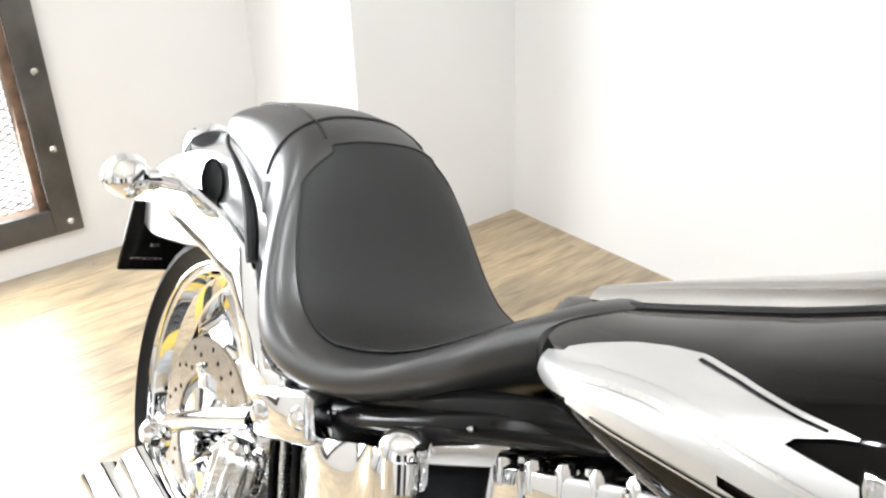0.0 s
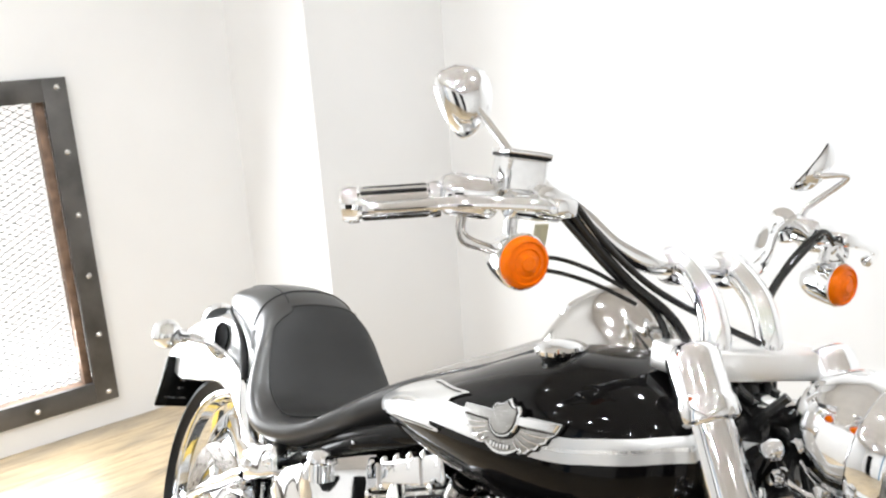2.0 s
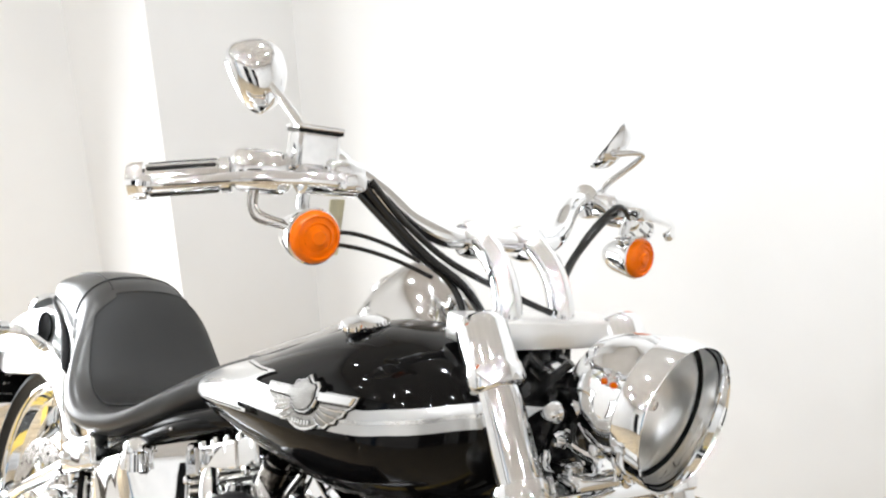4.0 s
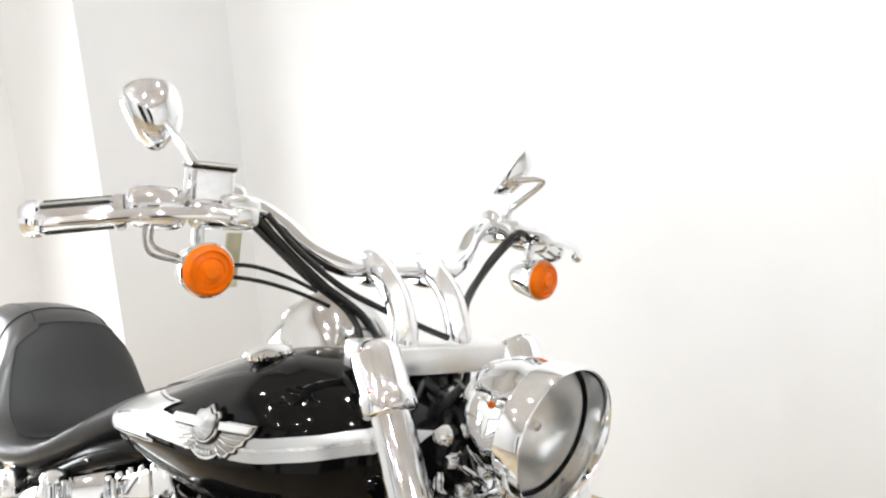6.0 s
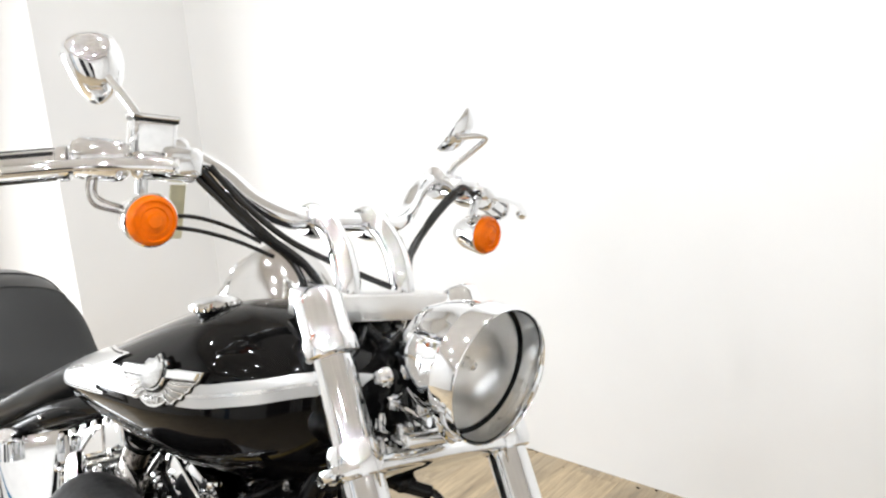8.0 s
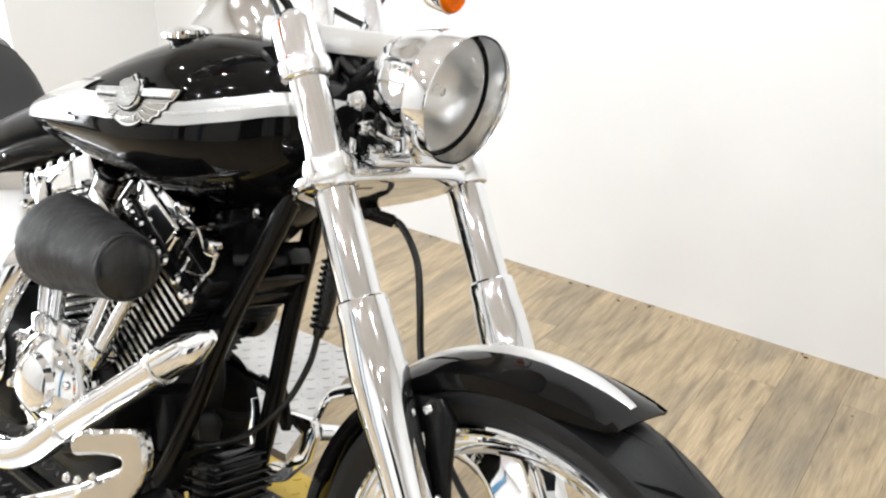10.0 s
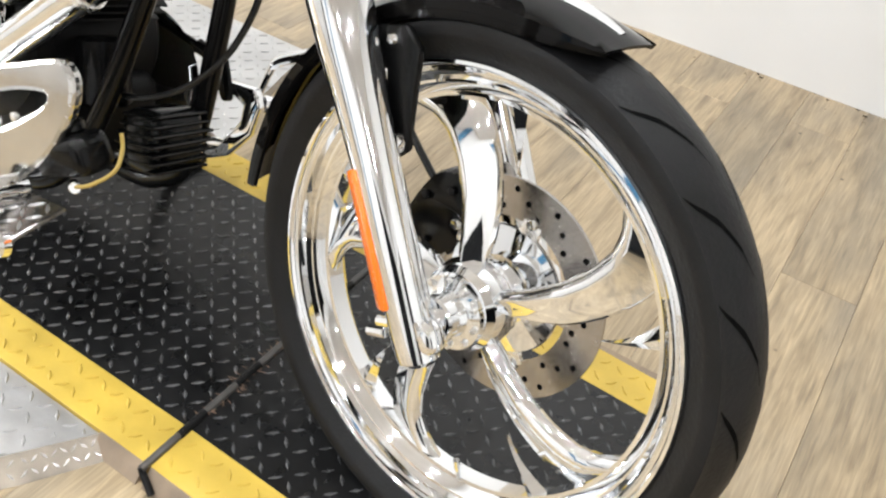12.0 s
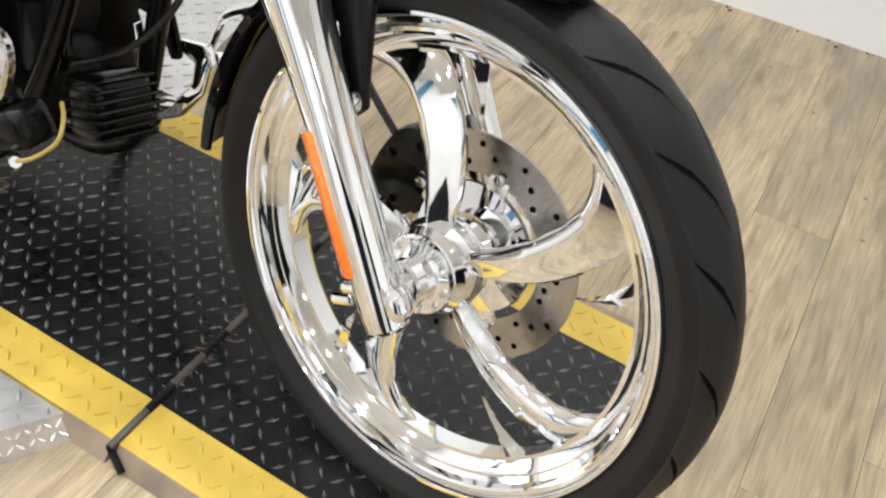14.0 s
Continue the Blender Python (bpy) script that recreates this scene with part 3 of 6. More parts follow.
for k in range(26):
    f = k / 25 * 3
    i = min(int(f), 2)
    f -= i
    for row in (0.3, 0.7):
        a = Vector((*upper[i], 0.0215)).lerp(Vector((*upper[i + 1], 0.0215)), f)
        b = Vector((*lower[i], 0.0006)).lerp(Vector((*lower[i + 1], 0.0006)), f)
        c = a.lerp(b, row) + Vector((0, 0, 0.001))
        d1 = (Vector((*upper[i + 1], 0)) - Vector((*upper[i], 0))).normalized()
        d2 = (b - a).normalized()
        ax = ((d1 + d2) if (k + int(row * 2)) % 2 else (d1 - d2)).normalized()
        bx_ = ax.cross(d1.cross(d2)).normalized()
        vs = [lip_tread.verts.new(c + ax * p + bx_ * q) for p, q in ((-0.008, 0), (0, -0.002), (0.008, 0), (0, 0.002))]
        lip_tread.faces.new(vs)
tagged(part("lip_tread", lip_tread, STEEL, near_plate, "", 0), kind="stuff")

# ---- floor planks, laid across the room ----
PW_, PL_ = 0.152, 1.22
FULL = bpy.data.meshes.new("plank")


def plank_mesh(length, me):
    bm = box(PW_ - 0.0005, length - 0.0005, 0.006, Matrix.Translation((0, 0, -0.003)), 0.0005, 1)
    bm.to_mesh(me)
    bm.free()
    me.materials.append(WOOD)
    return me


plank_mesh(PL_, FULL)
rng = random.Random(5)
rest = bmesh.new()
u, made = U0 - 0.02, 0
while u < U1:
    v = V0 - rng.random() * PL_
    while v < V1:
        a, b = max(v, V0 - 0.02), min(v + PL_, V1 + 0.02)
        v += PL_
        if b - a < 0.03:
            continue
        uc, vc = u + PW_ / 2, (a + b) / 2
        if uc < 3.0 and vc > -1.6 and made < 300:
            ob = new("plank", FULL if b - a > PL_ - 0.001 else plank_mesh(b - a, bpy.data.meshes.new("plank")))
            ob.parent = floor
            ob.location = (uc, vc, 0)
            made += 1
        else:
            bmesh.ops.create_cube(rest, size=1, matrix=Matrix.Translation((uc, vc, -0.003)) @ Matrix.Diagonal((PW_ - 0.0008, b - a - 0.0008, 0.006, 1)))
    u += PW_
tagged(link("far_planks", rest, WOOD, floor, smooth=0), kind="stuff")

# ---- the motorcycle ----
# x forward, y to its left, z up from the lift; it leans on its side stand
LEANING = Matrix.Translation((1.0, -0.035, LIFT_Z)) @ pose(0, 0, 0, 0, 0, 1.8) @ pose(0, 0, 0, -18.8, 0, 0) @ Matrix.Translation((-1.0, 0, 0))
bike = thing("motorcycle", "black and silver cruiser motorcycle with much chrome, parked on the lift", "motorcycle", LEANING)


def bp(name, bm, material, label="", parent=None, smooth=35, m=None):
    return part(name, bm, material, parent or bike, label, smooth, m)


def lerp_table(table, x):
    """Smooth values between rows (x, a, b, ...)."""
    if x <= table[0][0]:
        return table[0][1:]
    for p, q in zip(table, table[1:]):
        if x <= q[0]:
            t = (x - p[0]) / (q[0] - p[0])
            return tuple(a + (b - a) * t for a, b in zip(p[1:], q[1:]))
    return table[-1][1:]


def smooth_table(table, n=4):
    """The same table with rounded steps between its rows."""
    out = []
    for i in range(len(table) - 1):
        a, b, c, d = table[max(i - 1, 0)], table[i], table[i + 1], table[min(i + 2, len(table) - 1)]
        for k in range(n):
            t = k / n
            out.append(tuple(0.5 * ((2 * q) + (r - p) * t + (2 * p - 5 * q + 4 * r - s) * t * t + (3 * q - p - 3 * r + s) * t ** 3) for p, q, r, s in zip(a, b, c, d)))
    out.append(table[-1])
    return out


# steering: the front end is turned a little to the right about the raked axis
RAKE = 33.2
AX = Vector((-math.sin(radians(RAKE)), 0, math.cos(radians(RAKE))))
PIVOT = Vector((1.205, 0, 1.06))
STEER = Matrix.Translation(PIVOT) @ Matrix.Rotation(radians(-8.5), 4, AX) @ Matrix.Translation(-PIVOT)
Y90 = pose(0, 0, 0, 90, 0, 0)  # z axis to -y: out of the right side


def sp(name, bm, material, label="", parent=None, smooth=35):
    return part(name, bm, material, parent or bike, label, smooth, STEER)


# -- wheels --
VALVE = radians(-76)

def wheel(name, at, tyre_r, lip_r, half, tyre_half, m, label, discs, spoke_n=5, phase=0.0):
    base = m @ Matrix.Translation(at) @ Y90
    rim = part(name, lathe([(lip_r, half), (lip_r - 0.002, half + 0.0035), (lip_r - 0.006, half + 0.004), (lip_r - 0.0085, half + 0.001), (lip_r - 0.010, half - 0.006), (lip_r - 0.0125, half - 0.0065), (lip_r - 0.0155, half - 0.004), (lip_r - 0.018, half - 0.006), (lip_r - 0.0205, half - 0.014), (lip_r - 0.026, half * 0.58),
                            (lip_r - 0.029, half * 0.57), (lip_r - 0.033, half * 0.50), (lip_r - 0.041, half * 0.30), (lip_r - 0.046, half * 0.28), (lip_r - 0.046, -half * 0.3), (lip_r - 0.040, -half * 0.52), (lip_r - 0.026, -half * 0.72),
                            (lip_r - 0.016, -half + 0.004), (lip_r - 0.010, -half - 0.003), (lip_r - 0.004, -half - 0.004), (lip_r, -half), (lip_r - 0.022, -half * 0.6), (lip_r - 0.03, 0), (lip_r - 0.022, half * 0.6)],
                           96, base, True), CHROME, bike, label, 28)
    r1, hw = tyre_r, tyre_half
    prof = [(lip_r - 0.006, half - 0.006), (lip_r + 0.004, half + 0.002), (lip_r + 0.02, hw * 0.93), (lip_r + (r1 - lip_r) * 0.45, hw), (lip_r + (r1 - lip_r) * 0.68, hw * 0.95),
            (r1 - 0.016, hw * 0.78), (r1 - 0.006, hw * 0.5), (r1 - 0.001, hw * 0.22), (r1, 0)]
    prof = prof + [(r, -h) for r, h in prof[-2::-1]]
    tyre = part("tyre", lathe(prof, 96, base), RUBBER, rim, "black road tyre", 60)
    # tread grooves: slanting black strips laid over the rubber for the sipes' shade
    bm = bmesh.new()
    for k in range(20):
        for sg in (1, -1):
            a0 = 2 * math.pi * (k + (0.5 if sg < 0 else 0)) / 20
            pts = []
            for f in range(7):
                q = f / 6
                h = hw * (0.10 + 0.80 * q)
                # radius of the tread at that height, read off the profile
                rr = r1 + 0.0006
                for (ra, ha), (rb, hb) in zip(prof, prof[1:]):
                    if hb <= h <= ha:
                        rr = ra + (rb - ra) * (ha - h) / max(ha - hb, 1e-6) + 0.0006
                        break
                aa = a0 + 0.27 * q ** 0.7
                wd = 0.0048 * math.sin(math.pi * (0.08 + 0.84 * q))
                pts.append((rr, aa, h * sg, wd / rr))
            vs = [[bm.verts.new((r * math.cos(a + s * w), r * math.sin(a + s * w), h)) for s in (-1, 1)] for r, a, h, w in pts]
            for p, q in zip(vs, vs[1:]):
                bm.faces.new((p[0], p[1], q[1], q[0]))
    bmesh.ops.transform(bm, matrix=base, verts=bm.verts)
    tagged(part("tread_groove_shade", bm, mat_shade_grit, rim, "", 0), kind="stuff")
    hub = part("hub", lathe([(0, half + 0.042), (0.028, half + 0.042), (0.031, half + 0.039), (0.031, half + 0.012), (0.036, half + 0.010), (0.047, half + 0.008), (0.049, half + 0.002), (0.047, half - 0.004), (0.055, half - 0.012), (0.060, 0.014), (0.057, -0.010), (0.045, -0.02), (0.044, -half), (0, -half)], 48, base), CHROME, rim, "", 30)
    for k in range(10):
        a = 2 * math.pi * k / 10
        part("hub_bolt", lathe([(0, 0.006), (0.004, 0.006), (0.0045, 0)], 8, base @ Matrix.Translation((0.0415 * math.cos(a), 0.0415 * math.sin(a), half + 0.008))), SATIN, rim)
    # spokes: broad twisted blades, and a slim spike beside each at the rim
    K = (lip_r - 0.04) / 0.25
    lead = [(0.04, 50), (0.06, 48), (0.085, 43), (0.13, 41.5), (0.17, 43.5), (0.205, 47), (0.23, 52.5), (0.254, 62)]
    trail = [(0.04, 14), (0.06, 14.5), (0.085, 15.5), (0.13, 19.5), (0.17, 24.5), (0.205, 29), (0.23, 32.5), (0.254, 37)]
    for k in range(spoke_n):
        a0 = phase + 2 * math.pi * k / spoke_n
        rings = []
        for i in range(19):
            r = 0.04 + 0.212 * i / 18
            q = i / 18
            al, at_ = a0 + radians(lerp_table(lead, r)[0]), a0 + radians(lerp_table(trail, r)[0])
            ring = []
            for f, z in ((0, 0.002), (0.05, 0.008), (0.26, 0.0145), (0.32, 0.014), (0.62, 0.0045), (0.94, 0.000), (1, -0.005), (0.94, -0.013), (0.5, -0.012), (0.06, -0.006)):
                a = al + (at_ - al) * f
                ring.append(Vector((K * r * math.cos(a), K * r * math.sin(a), z + 0.016 * (1 - q) - 0.002)))
            rings.append(ring)
        part("spoke", loft(rings), CHROME, rim, "", 40, base)
        rings = []
        for i in range(9):
            q = i / 8
            r = (0.172 + 0.081 * q) * K
            a1, a2 = a0 + radians(17 + 11 * q ** 1.3), a0 + radians(16.6 + 3 * q)
            th = 0.002 + 0.010 * q
            am = (a1 + a2) / 2
            rings.append([Vector((r * math.cos(a), r * math.sin(a), z)) for a, z in ((a1, 0.0), (am, th), (a2, 0.002), (am, -th))])
        part("slim_spoke", loft(rings), CHROME, rim, "", 30, base)
    for side, dr in discs:
        hgt = side * (half + 0.012)
        disc = part("brake_disc", lathe([(dr * 0.66, hgt - 0.0025), (dr, hgt - 0.0025), (dr, hgt + 0.0025), (dr * 0.66, hgt + 0.0025)], 64, base, True), STEEL, rim, "drilled steel brake disc", 30)
        part("disc_carrier", lathe([(0.048, hgt - 0.004), (0.086, hgt - 0.004), (0.088, hgt), (0.086, hgt + 0.004), (0.048, hgt + 0.012)], 40, base, True), CHROME, rim)
        for k in range(5):
            turn = base @ pose(0, 0, 0, 0, 0, math.degrees(phase) + 72 * k + 10)
            part("carrier_arm", box(dr * 0.70 - 0.066, 0.030, 0.007, turn @ Matrix.Translation(((dr * 0.70 + 0.066) / 2, 0, hgt)), 0.003), SATIN, rim)
            part("disc_rivet", lathe([(0, 0.006), (0.006, 0.0055), (0.008, 0.003), (0.0085, 0)], 12, turn @ Matrix.Translation((dr * 0.695, 0, hgt + 0.0035))), CHROME, rim)
        # Drill holes: flat black discs on the steel stand in for their shade.
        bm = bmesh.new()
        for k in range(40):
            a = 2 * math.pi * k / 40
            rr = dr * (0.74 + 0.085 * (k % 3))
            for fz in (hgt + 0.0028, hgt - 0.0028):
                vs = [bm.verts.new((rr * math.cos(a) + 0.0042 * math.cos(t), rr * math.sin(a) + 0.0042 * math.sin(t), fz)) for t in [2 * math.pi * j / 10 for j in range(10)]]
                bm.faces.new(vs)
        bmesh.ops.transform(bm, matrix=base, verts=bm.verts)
        tagged(part("disc_hole_shade", bm, mat_shade_grit, rim, "", 0), kind="stuff")
    va = VALVE
    vc = Vector((math.cos(va), math.sin(va), 0))
    part("valve_stem", join(tube([vc * (lip_r - 0.042) + Vector((0, 0, 0.012)), vc * (lip_r - 0.066) + Vector((0, 0, 0.018))], 0.0035, 10),
                            tube([vc * (lip_r - 0.062) + Vector((0, 0, 0.017)), vc * (lip_r - 0.076) + Vector((0, 0, 0.0205))], 0.0048, 10)), CHROME, rim, "", 35, base)
    return rim


# Near-black for shade in grooves and holes; also the dirt crumbs' own colour.
mat_shade_grit = mat("black_shade_and_grit", (0.002, 0.002, 0.002), 0.8, spec=0.05)
front_wheel = wheel("front_wheel", (1.735, 0, 0.352), 0.358, 0.300, 0.045, 0.060, STEER, "polished chrome front wheel with curved blade spokes", [(-1, 0.150)], phase=0.0)
rear_wheel = wheel("rear_wheel", (0.0, 0, 0.335), 0.346, 0.294, 0.065, 0.080, Matrix.Identity(4), "polished chrome rear wheel with curved spokes", [(1, 0.168)], phase=radians(35))

# -- front fork --
FORK_Y, FORK_FAR = 0.110, 0.137


def fork_pt(z, y=0.0, fwd=0.0):
    return Vector((1.262 + (1.06 - z) * math.tan(radians(RAKE)) + fwd, y, z))


for s, fy in ((-1, -FORK_Y), (1, FORK_FAR)):
    top, mid, low = fork_pt(1.0, fy), fork_pt(0.735, fy), fork_pt(0.31, fy)
    L = (low - mid).length
    leg = sp("fork_leg", lathe([(0, -0.012), (0.029, -0.012), (0.0325, -0.009), (0.034, 0.002), (0.034, 0.018), (0.0365, 0.045), (0.0375, 0.085), (0.0355, 0.14), (0.031, 0.20), (0.0285, 0.27), (0.0275, L - 0.03), (0.025, L - 0.006), (0.018, L), (0, L)], 32, along(mid, low)), CHROME, "chrome lower fork leg")
    sp("fork_tube", rod(fork_pt(1.01, fy), fork_pt(0.72, fy), 0.0275, 28), CHROME, "chrome fork tube")
    cap_top, cap_low = fork_pt(1.062, fy), fork_pt(0.985, fy)
    sp("fork_cover", lathe([(0, -0.010), (0.010, -0.0095), (0.022, -0.006), (0.030, 0.001), (0.0325, 0.009), (0.0332, 0.055), (0.0342, 0.059), (0.0362, 0.062), (0.0368, 0.068), (0.0368, 0.078), (0.0355, 0.084), (0.0315, 0.087), (0.028, 0.088)], 40, along(cap_top, cap_low)), CHROME, "polished fork top cover")
    sp("lower_clamp", lathe([(0.029, -0.018), (0.035, -0.016), (0.0375, -0.008), (0.0375, 0.016), (0.034, 0.024), (0.029, 0.026)], 28, along(fork_pt(0.885, fy), fork_pt(0.70, fy))), CHROME)
    # axle clamp at the foot of the leg
    foot = fork_pt(0.335, fy)
    sp("axle_clamp", join(box(0.056, 0.034, 0.044, Matrix.Translation(foot + Vector((0.008, 0, 0.010))) @ pose(0, 0, 0, 0, -33, 0), 0.015, 4), rod((1.735, fy - s * 0.03, 0.352), (1.735, fy + s * 0.018, 0.352), 0.019)), CHROME)
    for k in range(2):
        sp("clamp_bolt", rod(foot + Vector((-0.035 - 0.008 * k, s * 0.012 * (1 - 2 * k), -0.008)), foot + Vector((-0.060 - 0.008 * k, s * 0.012 * (1 - 2 * k), -0.02)), 0.007, 8), CHROME)
    # amber side reflector lying along the leg
    a, b = fork_pt(0.500, fy + s * 0.023, -0.019), fork_pt(0.362, fy + s * 0.023, -0.019)
    sp("reflector", box(0.024, 0.010, (a - b).length, Matrix.Translation((a + b) / 2) @ pose(0, 0, 0, 0, -RAKE, 0) @ pose(0, 0, 0, 0, 0, s * 28), 0.0035), REFLECTOR, "orange side reflector strip")
sp("front_axle", rod((1.735, -0.105, 0.352), (1.735, 0.13, 0.352), 0.012), SATIN)

# yokes
sp("upper_yoke", join(box(0.075, 0.252, 0.036, Matrix.Translation((1.236, 0.0135, 1.045)), 0.004), box(0.05, 0.12, 0.03, Matrix.Translation((1.20, 0, 1.043)), 0.008)), YOKE, "satin polished upper yoke", smooth=30)
for s in (-1, 1):
    sp("riser_bolt", rod((1.24, s * 0.047, 1.027), (1.236, s * 0.047, 1.005), 0.013, 14), SATIN)
low_at = fork_pt(0.872)
sp("lower_yoke", slab(wrap_outline([(-0.085, -0.06), (-0.05, -0.12), (0.0, -0.135), (0.03, -0.11), (0.042, 0.01), (0.03, 0.135), (0.0, 0.162), (-0.05, 0.14), (-0.085, 0.07), (-0.10, 0)], 4), 0.018,
               Matrix.Translation(low_at) @ pose(0, 0, 0, 0, -RAKE, 0) @ pose(0, 0, 0, 90, 0, 0), 0.006), CHROME, "polished lower yoke", smooth=30)
neck_low = PIVOT - AX * 0.235
bp("steering_head", rod(PIVOT - AX * 0.04, PIVOT - AX * 0.20, 0.032, 24), BLACK, "black steering head")
sp("stem_cup", lathe([(0, 0.045), (0.014, 0.045), (0.02, 0.035), (0.03, 0.03), (0.042, 0.0), (0.042, -0.008)], 28, along(neck_low + AX * 0.02, neck_low - AX * 0.2)), SATIN, "satin steel stem cup")

# -- headlight --
HL, HDIR = Vector((1.444, 0.0, 1.006)), Vector((0.985, 0.09, -0.10)).normalized()
hm = along(HL, HL + HDIR) @ Matrix.Scale(0.90, 4)
head = sp("headlight", lathe([(0, -0.105), (0.02, -0.104), (0.045, -0.096), (0.066, -0.078), (0.08, -0.046), (0.087, -0.014), (0.0895, 0.006), (0.0905, 0.008), (0.0935, 0.010), (0.0945, 0.016), (0.0945, 0.046), (0.0938, 0.050), (0.0925, 0.051), (0.0910, 0.048), (0.0895, 0.010)], 64, hm), CHROME, "chrome bullet headlight with a deep visor ring", smooth=40)
HM = STEER @ hm
# Black ring added for the shade that the visor casts round the lens.
part("lens_shade_ring", lathe([(0.0896, 0.011), (0.0888, 0.0130), (0.0872, 0.0125), (0.0862, 0.008)], 56, HM), BLACK, head, "black ring added for the shade inside the visor")
part("reflector_bowl", lathe([(0.085, 0.007), (0.080, -0.006), (0.070, -0.022), (0.056, -0.038), (0.038, -0.050), (0.020, -0.056), (0.009, -0.057)], 56, HM), BOWL, head, "silvered reflector bowl")
part("lens", lathe([(0.085, 0.009), (0.07, 0.0145), (0.045, 0.0185), (0.02, 0.0205), (0, 0.021), (0, 0.018), (0.02, 0.0175), (0.045, 0.0155), (0.07, 0.0115), (0.081, 0.0075)], 56, HM), LENS, head, "clear fluted headlight lens").visible_shadow = False
part("bulb", join(rod((0, 0, -0.058), (0, 0, -0.030), 0.009, 14), lathe([(0, -0.010), (0.006, -0.012), (0.0075, -0.018), (0.0075, -0.032)], 14)), SATIN, head, "bulb with a dimmed tip", 35, HM)
lamp_up = (hm.to_3x3().inverted() @ Vector((0, 0, 1))).xy.normalized()
lamp_side = Vector((lamp_up.y, -lamp_up.x))
for k in range(15):
    x = -0.049 + 0.007 * k
    lo, hi = -math.sqrt(0.072 ** 2 - x * x), -0.022
    p0, p1, p2 = (lamp_side * x + lamp_up * q for q in (lo, (lo + hi) / 2, hi))
    part("lens_flute", tube([(p.x, p.y, 0.0200 - 1.25 * p.length ** 2) for p in (p0, p1, p2)], 0.0013, 6, 4), LENS, head, "", 35, HM).visible_shadow = False
sp("headlight_mount", tube([HL + Vector((-0.07, 0, 0.0)), HL + Vector((-0.11, 0, 0.0)), (1.265, 0, 0.995)], 0.018, 12), CHROME)
for s in (-1, 1):
    sp("mount_nut", lathe([(0, 0.016), (0.008, 0.015), (0.012, 0.007), (0.013, 0)], 18, Matrix.Translation(HL + Vector((-0.085, s * 0.062, -0.03))) @ pose(0, 0, 0, -s * 90, 0, 0)), CHROME)

sp("lamp_bracket", tube([(1.382, -0.030, 1.007), (1.388, -0.034, 0.975), (1.398, -0.030, 0.944), (1.392, -0.02, 0.915)], 0.0045, 10), CHROME, "slim chrome headlight bracket")
sp("lamp_yoke", tube([(1.400, -0.050, 1.035), (1.421, -0.056, 1.004), (1.443, -0.056, 0.968), (1.452, -0.048, 0.938), (1.440, -0.02, 0.918), (1.42, 0.0, 0.912)], [0.0075, 0.007, 0.0065, 0.0065, 0.008, 0.009], 12), CHROME, "chrome cradle under the headlight")
sp("bracket_block", box(0.085, 0.15, 0.020, Matrix.Translation((1.372, 0.01, 0.900)) @ pose(0, 0, 0, 0, -12, 0), 0.006, 2), CHROME)
for a, b, r in (((1.351, -0.030, 0.939), (1.351, -0.052, 0.939), 0.012), ((1.414, -0.030, 0.948), (1.414, -0.055, 0.948), 0.011), ((1.400, -0.045, 1.035), (1.402, -0.068, 1.035), 0.011), ((1.385, -0.04, 0.915), (1.385, -0.06, 0.916), 0.009), ((1.34, -0.05, 0.905), (1.34, -0.05, 0.925), 0.008), ((1.33, 0.05, 0.905), (1.33, 0.05, 0.925), 0.008)):
    sp("lamp_bolt", lathe([(0, (Vector(b) - Vector(a)).length), (r * 0.6, (Vector(b) - Vector(a)).length * 0.96), (r * 0.95, (Vector(b) - Vector(a)).length * 0.6), (r, 0.002), (r, 0)], 14, along(a, b)), CHROME)
sp("bracket_arm", tube([(1.351, -0.035, 0.939), (1.375, -0.03, 0.930), (1.40, -0.02, 0.925)], 0.009, 10, flat=(0.6, 1.3)), CHROME)
for pts, r in ((((1.333, -0.02, 1.027), (1.310, -0.03, 0.995), (1.285, -0.03, 0.955), (1.262, -0.02, 0.915)), 0.0062), (((1.300, 0.0, 1.025), (1.292, 0.0, 0.985), (1.300, -0.01, 0.94), (1.318, -0.02, 0.90)), 0.0055), (((1.268, -0.03, 1.02), (1.272, -0.045, 0.97), (1.290, -0.045, 0.93), (1.315, -0.03, 0.90)), 0.005),
               (((1.345, 0.0, 1.02), (1.350, 0.01, 0.985), (1.345, 0.01, 0.95), (1.36, 0.01, 0.915)), 0.0045), (((1.37, -0.02, 1.0), (1.362, -0.03, 0.96), (1.37, -0.035, 0.935), (1.385, -0.03, 0.912)), 0.0032), (((1.25, 0.03, 1.02), (1.26, 0.04, 0.96), (1.29, 0.04, 0.91)), 0.006)):
    sp("lamp_wire", tube(pts, r, 10), HOSE, "black wiring loom behind the headlight")

# -- handlebar and its fittings --
for s in (-1, 1):
    rz = Vector((1.240, s * 0.047, 1.058))
    sp("riser", tube([rz + Vector((0, 0, -0.012)), rz + Vector((-0.003, 0, 0.020)), rz + Vector((-0.028, 0, 0.062)), rz + Vector((-0.070, 0, 0.092)), Vector((1.158, s * 0.047, 1.143))], [0.0195, 0.0185, 0.0178, 0.0178, 0.0185, 0.021], 24), CHROME, "polished curved handlebar riser")
    sp("riser_clamp", lathe([(0.014, -0.0215), (0.0195, -0.0215), (0.0235, -0.017), (0.0262, -0.008), (0.0268, 0.0), (0.0262, 0.008), (0.0235, 0.017), (0.0195, 0.0215), (0.014, 0.0215)], 32, Matrix.Translation((1.152, s * 0.047, 1.15)) @ Y90), CHROME)
